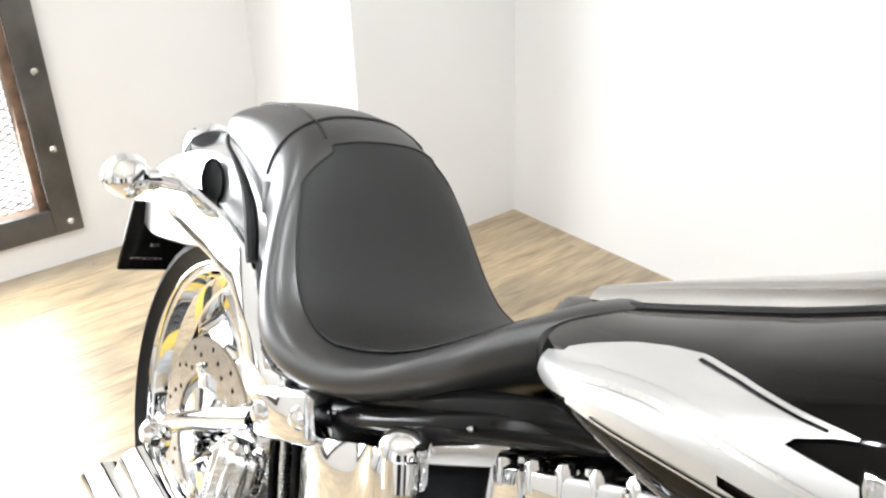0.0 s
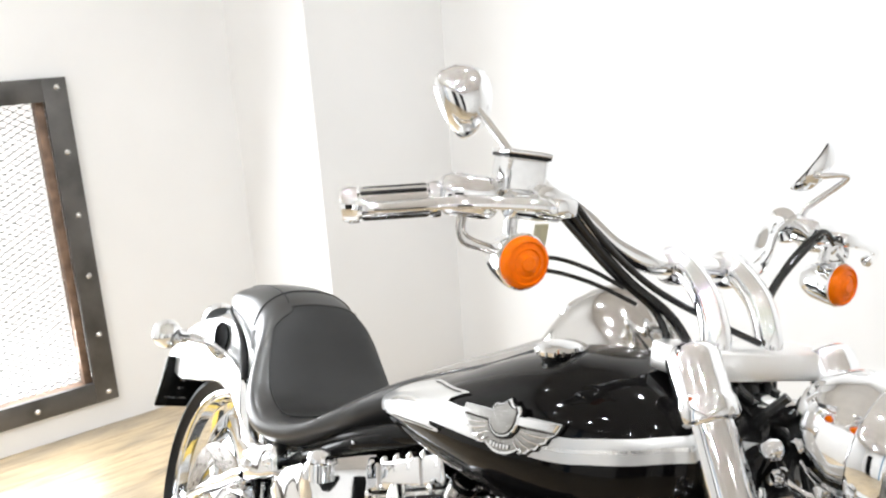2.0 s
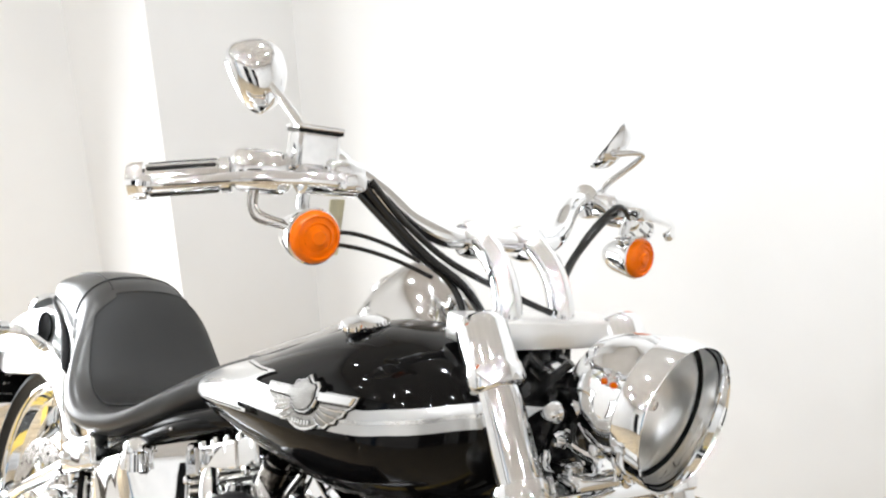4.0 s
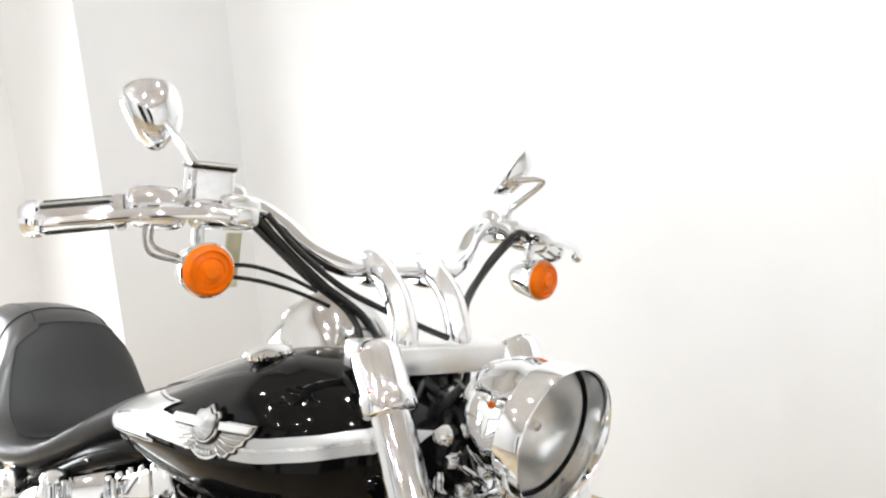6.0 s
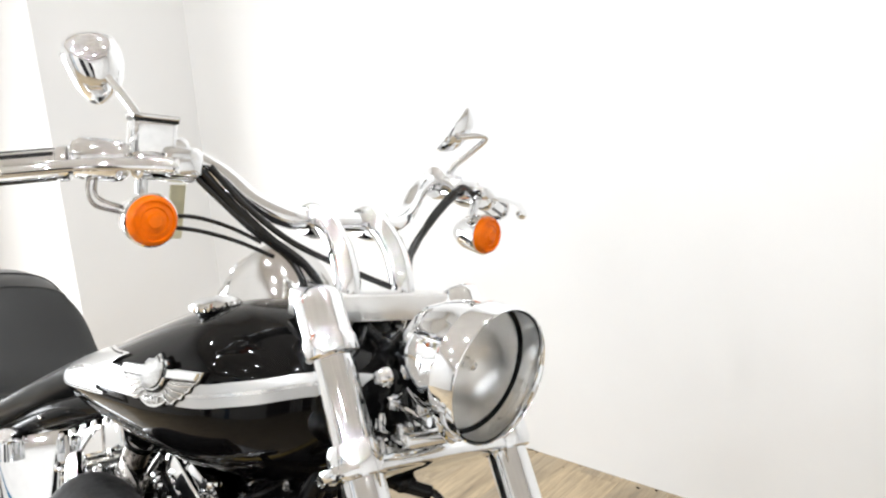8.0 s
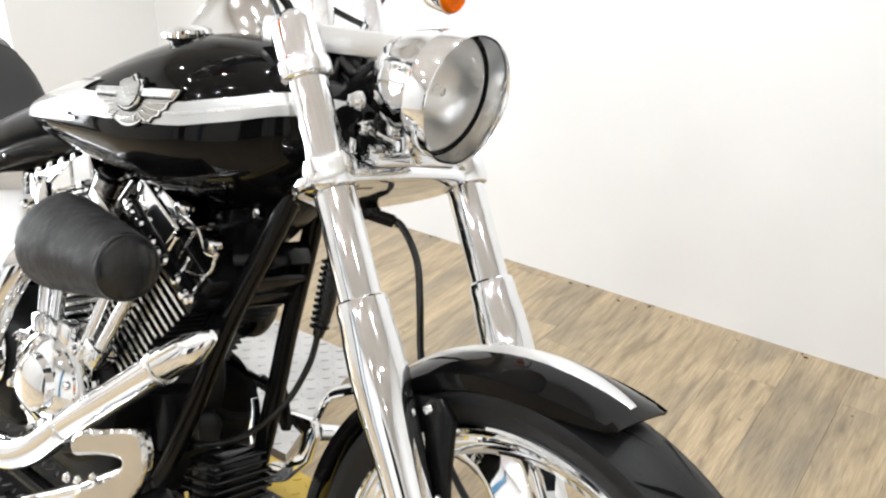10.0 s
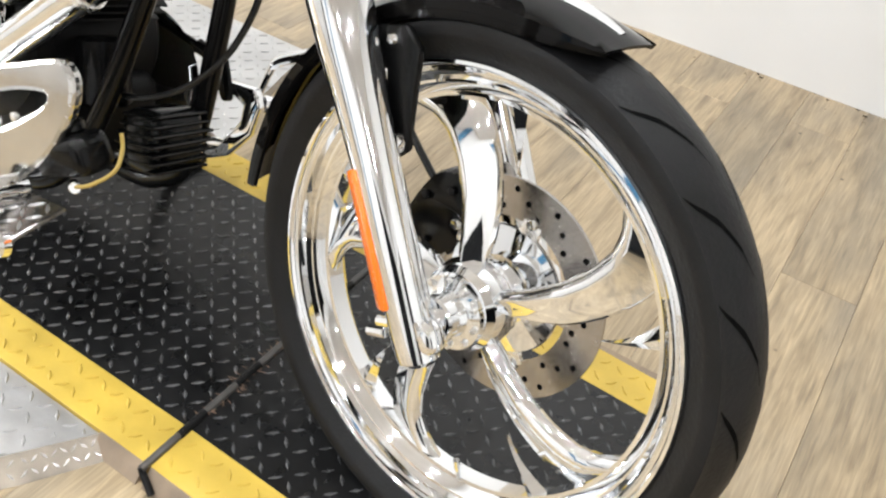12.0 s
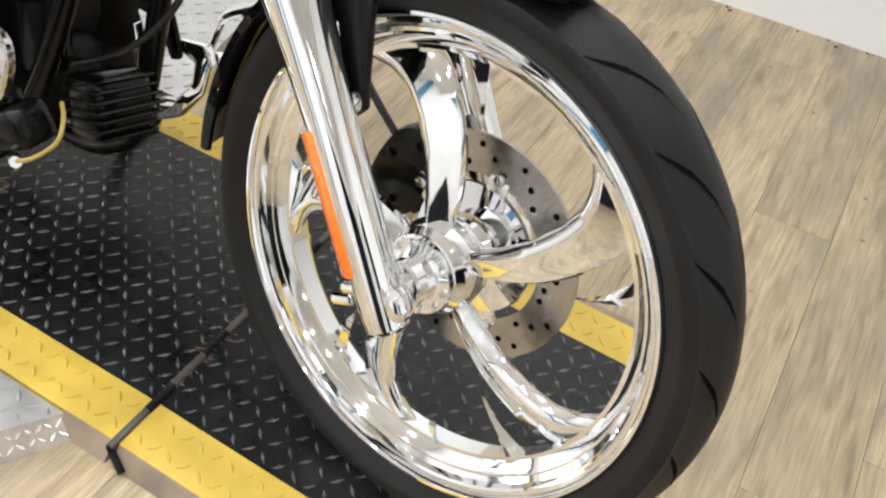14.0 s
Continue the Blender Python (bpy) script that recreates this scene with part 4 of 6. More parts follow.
bar_right = [(1.152, 0, 1.150), (1.152, 0.07, 1.150), (1.149, 0.098, 1.152), (1.130, 0.135, 1.168), (1.107, 0.170, 1.198), (1.092, 0.205, 1.216), (1.082, 0.25, 1.218), (1.075, 0.30, 1.211), (1.064, 0.36, 1.199), (1.016, 0.455, 1.177)]
bar_line = [(x, -y, z) for x, y, z in bar_right[::-1]] + bar_right[1:]
handlebar = sp("handlebar", tube(bar_line, 0.0145, 18), CHROME, "wide chrome drag handlebar")
for s in (-1, 1):
    g0, g1 = Vector((1.066, s * 0.360, 1.199)), Vector((1.014, s * 0.459, 1.177))
    gm = along(g0, g1)
    glen = (g1 - g0).length
    grip = sp("grip", lathe([(0.0145, 0), (0.0215, 0.0), (0.0225, 0.004), (0.0225, 0.012), (0.0185, 0.014), (0.0185, glen - 0.018), (0.0225, glen - 0.016), (0.0225, glen - 0.004), (0.019, glen + 0.004), (0.008, glen + 0.007), (0, glen + 0.007)], 28, gm), CHROME, "chrome hand grip with rubber inlays")
    for k in range(6):
        a = 2 * math.pi * (k + 0.25) / 6
        part("rubber_inlay", box(0.005, 0.0055, glen - 0.034, STEER @ gm @ pose(0, 0, glen / 2 - 0.002, 0, 0, math.degrees(a)) @ Matrix.Translation((0.0185, 0, 0)), 0.0018, 1), HOSE, grip)
    hc = Vector((1.074, s * 0.326, 1.207))
    sp("bar_clamp", lathe([(0.012, 0), (0.026, 0.002), (0.028, 0.008), (0.028, 0.034), (0.026, 0.040), (0.012, 0.042)], 24, along((1.088, s * 0.218, 1.218), (1.080, s * 0.26, 1.217))), CHROME)
    sp("switch_housing", box(0.058, 0.080, 0.054, Matrix.Translation(hc) @ pose(0, 0, 0, 0, 0, s * 24), 0.021, 4), CHROME, "polished switch housing")
    sp("switch_button", box(0.018, 0.02, 0.012, Matrix.Translation(hc + Vector((-0.026, s * 0.008, 0.006))) @ pose(0, 0, 0, 0, 0, s * 20), 0.003), BLACK)
    pc = Vector((1.125, s * 0.245, 1.213))
    sp("lever_perch", join(box(0.045, 0.05, 0.04, Matrix.Translation(pc), 0.010, 3), box(0.05, 0.03, 0.022, Matrix.Translation(pc + Vector((0.035, s * 0.012, -0.004))), 0.006)), CHROME)
    dz = Vector((-0.022, 0, 0.003)) if s < 0 else Vector((0, 0, 0))
    sp("lever", tube([pc + Vector((0.05, s * 0.01, -0.006)) + dz * 0.6, pc + Vector((0.050, s * 0.05, -0.008)) + dz, pc + Vector((0.022, s * 0.12, -0.016)) + dz, pc + Vector((-0.025, s * 0.185, -0.032)) + dz, pc + Vector((-0.046, s * 0.207, -0.037)) + dz], [0.008, 0.008, 0.007, 0.0055, 0.0055], 12, flat=(0.8, 1.25)), CHROME, "polished control lever")
    sp("lever_ball", lathe([(0, 0.011), (0.006, 0.009), (0.0105, 0.003), (0.0105, -0.003), (0.006, -0.009), (0, -0.011)], 16, Matrix.Translation(pc + Vector((-0.049, s * 0.211, -0.038)) + dz)), CHROME)
    # turn signal, slung under the perch
    sc = Vector((1.148, s * 0.288, 1.140))
    sm = Matrix.Translation(sc) @ pose(0, 0, 0, 0, 90, s * 4) @ Matrix.Scale(0.87, 4)
    sig = sp("turn_signal", lathe([(0, -0.068), (0.012, -0.066), (0.026, -0.054), (0.034, -0.034), (0.0375, -0.010), (0.039, 0.0), (0.039, 0.006), (0.036, 0.008)], 36, sm), CHROME, "chrome bullet turn signal with amber lens")
    part("amber_lens", lathe([(0.0365, 0.004), (0.036, 0.013), (0.0335, 0.0175), (0.031, 0.0195), (0.029, 0.0205), (0.0275, 0.0175), (0.020, 0.0205), (0.0185, 0.0185), (0.011, 0.0215), (0.0095, 0.0245), (0, 0.025)], 36, STEER @ sm), AMBER, sig, "round amber lens")
    sp("signal_stem", tube([sc + Vector((-0.03, 0, 0.03)), sc + Vector((-0.028, 0, 0.06)), pc + Vector((-0.005, s * 0.022, -0.015))], 0.008, 12), CHROME)
# brake reservoir on the right, its lid and sight glass
rc = Vector((1.095, -0.271, 1.239))
res = sp("brake_reservoir", box(0.062, 0.054, 0.050, Matrix.Translation(rc) @ pose(0, 0, 0, 0, 0, -14), 0.007, 3), CHROME, "polished brake fluid reservoir")
part("lid", box(0.066, 0.058, 0.006, STEER @ Matrix.Translation(rc + Vector((0, 0, 0.028))) @ pose(0, 0, 0, 0, 0, -14), 0.002), CHROME, res)
part("gasket", box(0.063, 0.055, 0.004, STEER @ Matrix.Translation(rc + Vector((0, 0, 0.0235))) @ pose(0, 0, 0, 0, 0, -14), 0.0005, 1), BLACK, res)
sp("master_cylinder", join(rod(rc + Vector((0.02, 0.05, -0.035)), rc + Vector((0.03, -0.03, -0.035)), 0.017), box(0.04, 0.04, 0.03, Matrix.Translation(rc + Vector((0.01, 0.01, -0.03))), 0.006)), CHROME)
for k in range(2):
    sp("throttle_guide", tube([(1.088 - 0.004 * k, -0.343 + 0.010 * k, 1.184), (1.090 - 0.004 * k, -0.344 + 0.010 * k, 1.166), (1.097, -0.336 + 0.008 * k, 1.150 + 0.007 * k), (1.117, -0.312, 1.145 + 0.007 * k)], 0.0027, 10), STEEL)
sp("paper_tag", box(0.003, 0.024, 0.072, Matrix.Translation((1.105, -0.235, 1.148)) @ pose(0, 0, 0, 4, 6, 12), 0.001, 1), mat("yellowed_paper", (0.62, 0.58, 0.40), 0.7, 0, 0.2, 30), "small yellowed paper tag on the wiring")
# mirrors: teardrop shells, the right one spread, the left one turned in
for s, foot, mc, yaw, roll in ((-1, (1.100, -0.292, 1.225), (1.038, -0.329, 1.322), -14, 0), (1, (1.105, 0.245, 1.225), (1.112, 0.236, 1.308), 57, 30)):
    foot, mc = Vector(foot), Vector(mc)
    mm = Matrix.Translation(mc) @ pose(0, 0, 0, 0, 0, yaw) @ pose(0, 0, 0, 0, roll, 0)
    knee = foot + (Vector((0.01, 0, 0.035)) if s < 0 else Vector((0.04, 0.03, 0.075)))
    sp("mirror_stem", tube([foot, foot + Vector((0.002, 0, 0.022)), knee, mc + Vector((0.022, -s * 0.012, -0.012)), mc + Vector((0.012, 0, -0.006))], 0.0055, 12), CHROME, "chrome mirror stalk")
    out = wrap_outline([(s * 0.050, 0.018), (s * 0.020, 0.042), (-s * 0.026, 0.041), (-s * 0.047, 0.012), (-s * 0.042, -0.024), (-s * 0.012, -0.046), (s * 0.020, -0.030)], 5)
    out = [(y * (0.80 if s < 0 else 0.55), z) for y, z in out]
    rings = [[Vector((h, y * k, z * k)) for y, z in out] for k, h in ((0.10, 0.024), (0.4, 0.022), (0.7, 0.016), (0.9, 0.006), (1.0, -0.004), (0.985, -0.008), (0.95, -0.008))]
    mir = sp("mirror", loft([[mm @ p for p in ring] for ring in rings]), CHROME, "teardrop chrome mirror", smooth=60)
    face = bmesh.new()
    face.faces.new([face.verts.new((-0.0095, y * 0.93, z * 0.93)) for y, z in out])
    part("mirror_glass", face, MIRROR, mir, "", 0, STEER @ mm)


# -- fuel tank: x, half width, top, widest height, bottom --
TANK = smooth_table([(0.585, 0.02, 0.836, 0.825, 0.812), (0.62, 0.07, 0.850, 0.82, 0.795), (0.66, 0.115, 0.862, 0.82, 0.788), (0.70, 0.147, 0.877, 0.826, 0.783), (0.76, 0.176, 0.902, 0.838, 0.778),
                     (0.84, 0.196, 0.937, 0.855, 0.770), (0.95, 0.208, 0.988, 0.875, 0.762), (1.05, 0.211, 1.020, 0.889, 0.760), (1.15, 0.203, 1.030, 0.905, 0.772), (1.23, 0.176, 1.014, 0.920, 0.800), (1.285, 0.132, 0.986, 0.934, 0.842), (1.318, 0.06, 0.958, 0.935, 0.89)])


def tank_round(x):
    """How full the upper half of the section is: full in front, sloping off behind."""
    k = max(0.0, min(1.0, (1.10 - x) / 0.25))
    return 0.85 + 0.55 * k, 0.78 + 0.34 * k


def tank_point(x, a, grow=0.0):
    w, zt, zc, zb = lerp_table(TANK, x)
    c, s = math.cos(a), math.sin(a)
    p, q = tank_round(x) if s > 0 else (0.85, 0.78)
    y = (w + grow) * math.copysign(abs(c) ** p, c)
    z = zc + ((zt - zc + grow) if s > 0 else (zc - zb + grow)) * math.copysign(abs(s) ** q, s)
    return Vector((x, y, z))


rings = [[tank_point(0.585 + 0.733 * i / 70, 2 * math.pi * j / 96) for j in range(96)] for i in range(71)]
tank = bp("fuel_tank", loft(rings), PAINT, "gloss black fuel tank with a silver side band", smooth=60)


def tank_angle(x, z, side):
    """The angle at which the tank's side stands at height z."""
    w, zt, zc, zb = lerp_table(TANK, x)
    h = (z - zc) / ((zt - zc) if z > zc else (zc - zb))
    a = math.asin(max(-1, min(1, math.copysign(abs(h) ** (1 / (tank_round(x)[1] if h > 0 else 0.78)), h))))
    return a if side > 0 else math.pi - a


def tank_patch(xs, low, high, side, grow, rows=6):
    bm = bmesh.new()
    grid = []
    for x in xs:
        a0, a1 = tank_angle(x, low(x), side), tank_angle(x, high(x), side)
        grid.append([bm.verts.new(tank_point(x, a0 + (a1 - a0) * k / rows, grow)) for k in range(rows + 1)])
    for a, b in zip(grid, grid[1:]):
        for k in range(rows):
            bm.faces.new((a[k], a[k + 1], b[k + 1], b[k]))
    return bm


BAND = smooth_table([(0.69, 0.818, 0.834), (0.71, 0.816, 0.843), (0.74, 0.823, 0.854), (0.79, 0.838, 0.876), (0.84, 0.851, 0.889), (0.89, 0.857, 0.893), (0.95, 0.863, 0.897), (1.05, 0.872, 0.906), (1.15, 0.886, 0.917), (1.20, 0.900, 0.931), (1.24, 0.913, 0.944), (1.285, 0.932, 0.962), (1.31, 0.938, 0.961)])
xs = [0.692 + (1.312 - 0.692) * k / 60 for k in range(61)]
for s in (-1, 1):
    part("side_band", tank_patch(xs, lambda x: lerp_table(BAND, x)[0], lambda x: lerp_table(BAND, x)[1], s, 0.0030, 10), SILVER, tank, "silver painted band", 60)
    part("pin_stripe", tank_patch([0.76 + 0.55 * k / 40 for k in range(41)], lambda x: sum(lerp_table(BAND, x)) / 2 - 0.0022, lambda x: sum(lerp_table(BAND, x)) / 2 + 0.0022, s, 0.0046, 1), SATIN, tank, "", 60)
    # wider rear panel of the band: a raised corner that ends in a notched tip above, a short spur below
    UP = [(0.715, 0.840, 0.848), (0.735, 0.846, 0.860), (0.77, 0.860, 0.877), (0.805, 0.870, 0.890), (0.838, 0.878, 0.900), (0.88, 0.885, 0.907), (0.936, 0.890, 0.9135), (0.938, 0.901, 0.914), (0.958, 0.912, 0.917), (0.970, 0.917, 0.9185)]
    DOWN = [(0.755, 0.824, 0.832), (0.81, 0.832, 0.848), (0.86, 0.840, 0.856), (0.905, 0.846, 0.862), (0.907, 0.846, 0.853), (0.930, 0.850, 0.854)]
    for rows_, name in ((UP, "upper_panel"), (DOWN, "lower_panel")):
        x0, x1 = rows_[0][0], rows_[-1][0]
        part(name, tank_patch([x0 + (x1 - x0) * k / 40 for k in range(41)], lambda x: lerp_table(rows_, x)[0], lambda x: lerp_table(rows_, x)[1], s, 0.0034, 4), SILVER, tank, "silver painted panel", 60)
    part("panel_line", tank_patch([0.838 + 0.115 * k / 20 for k in range(21)], lambda x: lerp_table(UP, x)[1] - 0.0040, lambda x: lerp_table(UP, x)[1] - 0.0024, s, 0.0044, 1), BLACK, tank, "", 60)
    part("panel_line", tank_patch([0.79 + 0.13 * k / 20 for k in range(21)], lambda x: lerp_table(DOWN, x)[0] + 0.0022, lambda x: lerp_table(DOWN, x)[0] + 0.0038, s, 0.0044, 1), BLACK, tank, "", 60)
    # winged badge: a peaked shield over two straight-topped wings with lobed feathers
    badge = part("badge", bmesh.new(), CHROME, tank, "pewter winged shield badge")
    bx, bz = 1.070, 0.9125

    def on_tank(px, pz, grow, side=s):
        return tank_point(bx + px, tank_angle(bx + px, bz + pz, side), grow)

    def bpt(p, q, g):
        return on_tank(p, q + 0.145 * p, g + 0.002)

    def raised(outline, g0, g1, inset=0.94):
        bm = bmesh.new()
        n = len(outline)
        cp, cq = sum(o[0] for o in outline) / n, sum(o[1] for o in outline) / n
        lo = [bm.verts.new(bpt(p, q, g0)) for p, q in outline]
        hi = [bm.verts.new(bpt(cp + (p - cp) * inset, cq + (q - cq) * inset, g1)) for p, q in outline]
        mid = bm.verts.new(bpt(cp, cq, g1 + 0.0006))
        for k in range(n):
            bm.faces.new((lo[k], lo[(k + 1) % n], hi[(k + 1) % n], hi[k]))
            bm.faces.new((hi[k], hi[(k + 1) % n], mid))
        return bm

    half = [(0, 0.0245), (0.008, 0.0185), (0.016, 0.0165), (0.021, 0.0175), (0.0265, 0.012), (0.025, 0.006), (0.0265, -0.003), (0.023, -0.012), (0.016, -0.019), (0.008, -0.0225)]
    shield = half + [(0, -0.0235)] + [(-p, q) for p, q in half[:0:-1]]
    part("shield_edge", raised([(p * 1.09, q * 1.09) for p, q in shield], 0.003, 0.0078, 0.98), BLACK, badge, "", 30)
    part("shield", raised(shield, 0.0070, 0.0098, 0.93), CHROME, badge, "", 30)
    part("shield_line", raised([(p * 0.86, q * 0.86) for p, q in shield], 0.0095, 0.0106, 0.99), BLACK, badge, "", 30)
    part("shield_field", raised([(p * 0.80, q * 0.80) for p, q in shield], 0.0098, 0.0114, 0.97), PEWTER, badge, "", 30)
    part("shield_bar", raised([(-0.021, -0.004), (0.021, -0.004), (0.021, 0.005), (-0.021, 0.005)], 0.0108, 0.0132, 0.96), PEWTER, badge, "", 30)
    for d in (-1, 1):
        lobes = [(0.0, 0.008), (d * 0.088, 0.008), (d * 0.086, 0.001), (d * 0.081, -0.007), (d * 0.074, -0.010), (d * 0.071, -0.018), (d * 0.063, -0.021), (d * 0.059, -0.028), (d * 0.050, -0.030), (d * 0.044, -0.036), (d * 0.034, -0.036), (d * 0.028, -0.032), (d * 0.021, -0.039), (d * 0.010, -0.043), (0.0, -0.044)]
        # black rim, bright lip, dull field
        part("wing_edge", raised([(p * 1.03, q * 1.05 + (0.0006 if q > 0 else -0.0004)) for p, q in lobes], 0.0014, 0.0028, 0.99), BLACK, badge, "", 30)
        part("wing_lip", raised(lobes, 0.002, 0.0046, 0.98), CHROME, badge, "", 30)
        part("wing", raised([(p * 0.955, q * 0.90 - 0.0006) for p, q in lobes], 0.0042, 0.0056, 0.99), PEWTER, badge, "", 30)
        part("wing_groove", tube([bpt(d * 0.024, -0.0062, 0.0058), bpt(d * 0.05, -0.0056, 0.0062), bpt(d * 0.080, -0.0050, 0.0052)], 0.0011, 6, 4), BLACK, badge)
        part("wing_bar", raised([(d * 0.024, 0.006), (d * 0.085, 0.006), (d * 0.081, -0.003), (d * 0.025, -0.004)], 0.0054, 0.0082, 0.95), CHROME if d > 0 else PEWTER, badge, "", 30)
        for a, b in (((0.030, -0.010), (0.076, -0.011)), ((0.029, -0.014), (0.066, -0.021)), ((0.026, -0.019), (0.054, -0.029)), ((0.022, -0.024), (0.039, -0.034))):
            part("feather", tube([bpt(d * a[0], a[1], 0.0056), bpt(d * (a[0] + b[0]) / 2 , (a[1] + b[1]) / 2 - 0.0015, 0.0066), bpt(d * b[0], b[1], 0.0052)], [0.0007, 0.0011, 0.0009], 8, 4), CHROME, badge)
    # raised marks on the scroll below the shield
    for k in range(6):
        p = -0.015 + 0.006 * k
        q = -0.0335 + 0.16 * abs(p) ** 1.2
        part("scroll_mark", raised([(p - 0.002, q - 0.003), (p + 0.002, q - 0.003), (p + 0.002, q + 0.003), (p - 0.002, q + 0.003)], 0.0052, 0.0074, 0.9), CHROME, badge, "", 30)
    # filler cap on its side of the tank
    cw = Vector((1.055, s * 0.128, 1.005))
    nrm = Vector((-0.12, s * 0.22, 1)).normalized()
    cap = part("filler_cap", lathe([(0.012, -0.006), (0.028, -0.0075), (0.030, -0.007), (0.0345, -0.003), (0.0355, 0.002), (0.033, 0.007), (0.025, 0.0105), (0.013, 0.0125), (0, 0.013)], 40, along(cw, cw + nrm)), CHROME, tank, "domed chrome filler cap", 30)
    part("neck", rod(cw - nrm * 0.04, cw - nrm * 0.004, 0.027, 28), PAINT, cap)
    for k in range(18):
        a = 2 * math.pi * k / 18
        part("cap_flute", rod((0.0335 * math.cos(a), 0.0335 * math.sin(a), -0.003), (0.0335 * math.cos(a), 0.0335 * math.sin(a), 0.004), 0.0026, 8), CHROME, cap, "", 35, along(cw, cw + nrm))
# dash console with the instrument, along the tank's middle
CONS = smooth_table([(0.62, 0.02, 0.862), (0.72, 0.034, 0.909), (0.82, 0.044, 0.954), (0.885, 0.050, 0.985), (0.920, 0.053, 1.006), (0.942, 0.056, 1.042), (0.962, 0.059, 1.068), (0.99, 0.062, 1.090), (1.03, 0.063, 1.104), (1.075, 0.060, 1.096), (1.115, 0.053, 1.066), (1.15, 0.044, 1.025)])
rings = []
for x, w, zt in CONS:
    zb = lerp_table(TANK, x)[1] - 0.03
    rings.append([Vector((x, w * math.copysign(abs(math.cos(a)) ** 0.9, math.cos(a)), zb + (zt - zb) * math.sin(a) ** 0.85)) for a in [math.pi * j / 24 for j in range(25)]])
cons = bp("dash_console", loft(rings, True, True), DIM_CHROME, "chrome tank console with the instrument housing", smooth=50)
for s in (-1, 1):
    line = []
    for x, w, zt in CONS:
        if 0.66 < x < 0.96:
            tw, top, mid, _ = lerp_table(TANK, x)
            p, q = tank_round(x)
            a = math.acos(min(1.0, ((w + 0.002) / tw) ** (1 / p)))
            line.append(Vector((x, s * (w + 0.002), mid + (top - mid) * math.sin(a) ** q)))
    # Black tube along the console's foot, drawn for the dark gap there.
    part("gasket", tube(line, 0.0045, 8, 2), RUBBER, cons, "black tube drawn for the dark gap beside it")
dm = Matrix.Translation((0.962, 0, 1.046)) @ pose(0, 0, 0, 0, -52, 0) @ Matrix.Scale(0.7, 4)
part("instrument_face", lathe([(0, 0.004), (0.044, 0.004), (0.048, 0.008), (0.052, 0.004), (0.052, -0.008)], 36, dm), BLACK, cons, "round speedometer face", 35)
part("instrument_ring", lathe([(0.047, 0.006), (0.050, 0.011), (0.054, 0.009), (0.056, -0.006)], 36, dm), CHROME, cons)

# -- seat: x, half width, top, widest height, bottom --
SEAT = smooth_table([(0.70, 0.035, 0.878, 0.86, 0.84), (0.66, 0.082, 0.866, 0.82, 0.775), (0.62, 0.118, 0.840, 0.79, 0.745), (0.58, 0.148, 0.804, 0.760, 0.714), (0.50, 0.180, 0.743, 0.706, 0.674), (0.43, 0.196, 0.720, 0.682, 0.646), (0.37, 0.202, 0.724, 0.678, 0.636),
                     (0.32, 0.199, 0.758, 0.690, 0.642), (0.28, 0.187, 0.808, 0.718, 0.660), (0.245, 0.170, 0.856, 0.755, 0.682), (0.21, 0.153, 0.892, 0.78, 0.702), (0.165, 0.139, 0.912, 0.80, 0.728), (0.09, 0.126, 0.915, 0.82, 0.765), (0.0, 0.112, 0.900, 0.83, 0.795), (-0.06, 0.102, 0.878, 0.84, 0.808), (-0.105, 0.078, 0.850, 0.832, 0.815)], 5)


def seat_ring(row, grow=0.0, n=56, span=(0, 2 * math.pi)):
    x, w, zt, zc, zb = row
    out = []
    for j in range(n):
        a = span[0] + (span[1] - span[0]) * j / (n if span[1] - span[0] > 6 else n - 1)
        c, s = math.cos(a), math.sin(a)
        y = (w + grow) * math.copysign(abs(c) ** 0.82, c)
        if y > 0:
            y *= 1 - 0.22 * max(0.0, min(1.0, (0.68 - x) / 0.33))
        z = zc + ((zt - zc + grow) if s > 0 else (zc - zb + grow)) * math.copysign(abs(s) ** 0.72, s)
        out.append(Vector((x, y, z)))
    return out


seat = bp("seat", loft([seat_ring(r) for r in SEAT]), LEATHER, "black leather solo seat with a raised back", smooth=60)
# smooth panel let into the hollow of the seat, with its stitched edge
inner = [r for r in SEAT if 0.205 <= r[0] <= 0.60]
rings = []
for i, r in enumerate(inner):
    q = i / (len(inner) - 1)
    grow_in, grow_out = min(1, q / 0.35) ** 0.5, max(0.55, min(1, (1 - q) / 0.10) ** 0.5)
    half = radians(8 + 102 * grow_in * grow_out)
    rings.append(seat_ring(r, 0.0035, 21, (math.pi / 2 - half / 2 * 1.05, math.pi / 2 + half / 2 * 0.88)))
part("seat_panel", loft(rings, False, False), LEATHER_FINE, seat, "smooth vinyl seat panel", 60)
edge_pts = [r[0] for r in rings] + rings[-1][1:-1] + [r[-1] for r in rings[::-1]] + rings[0][-2:0:-1]
part("piping", tube(edge_pts + edge_pts[:1], 0.0017, 8, 3), LEATHER_FINE, seat, "raised piping seam")
for k in (-1, 1):
    line = [seat_ring(r, 0.001, 41, (0, math.pi))[20 + k * 7] for r in SEAT if -0.06 < r[0] < 0.2]
    part("seam", tube(line, 0.0016, 6, 2), LEATHER_FINE, seat)
line = [p for p in seat_ring((0.15,) + lerp_table(sorted(SEAT), 0.15), 0.0008, 31, (0.1, math.pi - 0.1))]
part("seam", tube(line, 0.0018, 6, 2), LEATHER_FINE, seat)
part("seat_tag", box(0.022, 0.002, 0.042, Matrix.Translation((0.17, -0.139, 0.80)) @ pose(0, 0, 0, 0, -12, 14), 0.0015), LEATHER, seat)

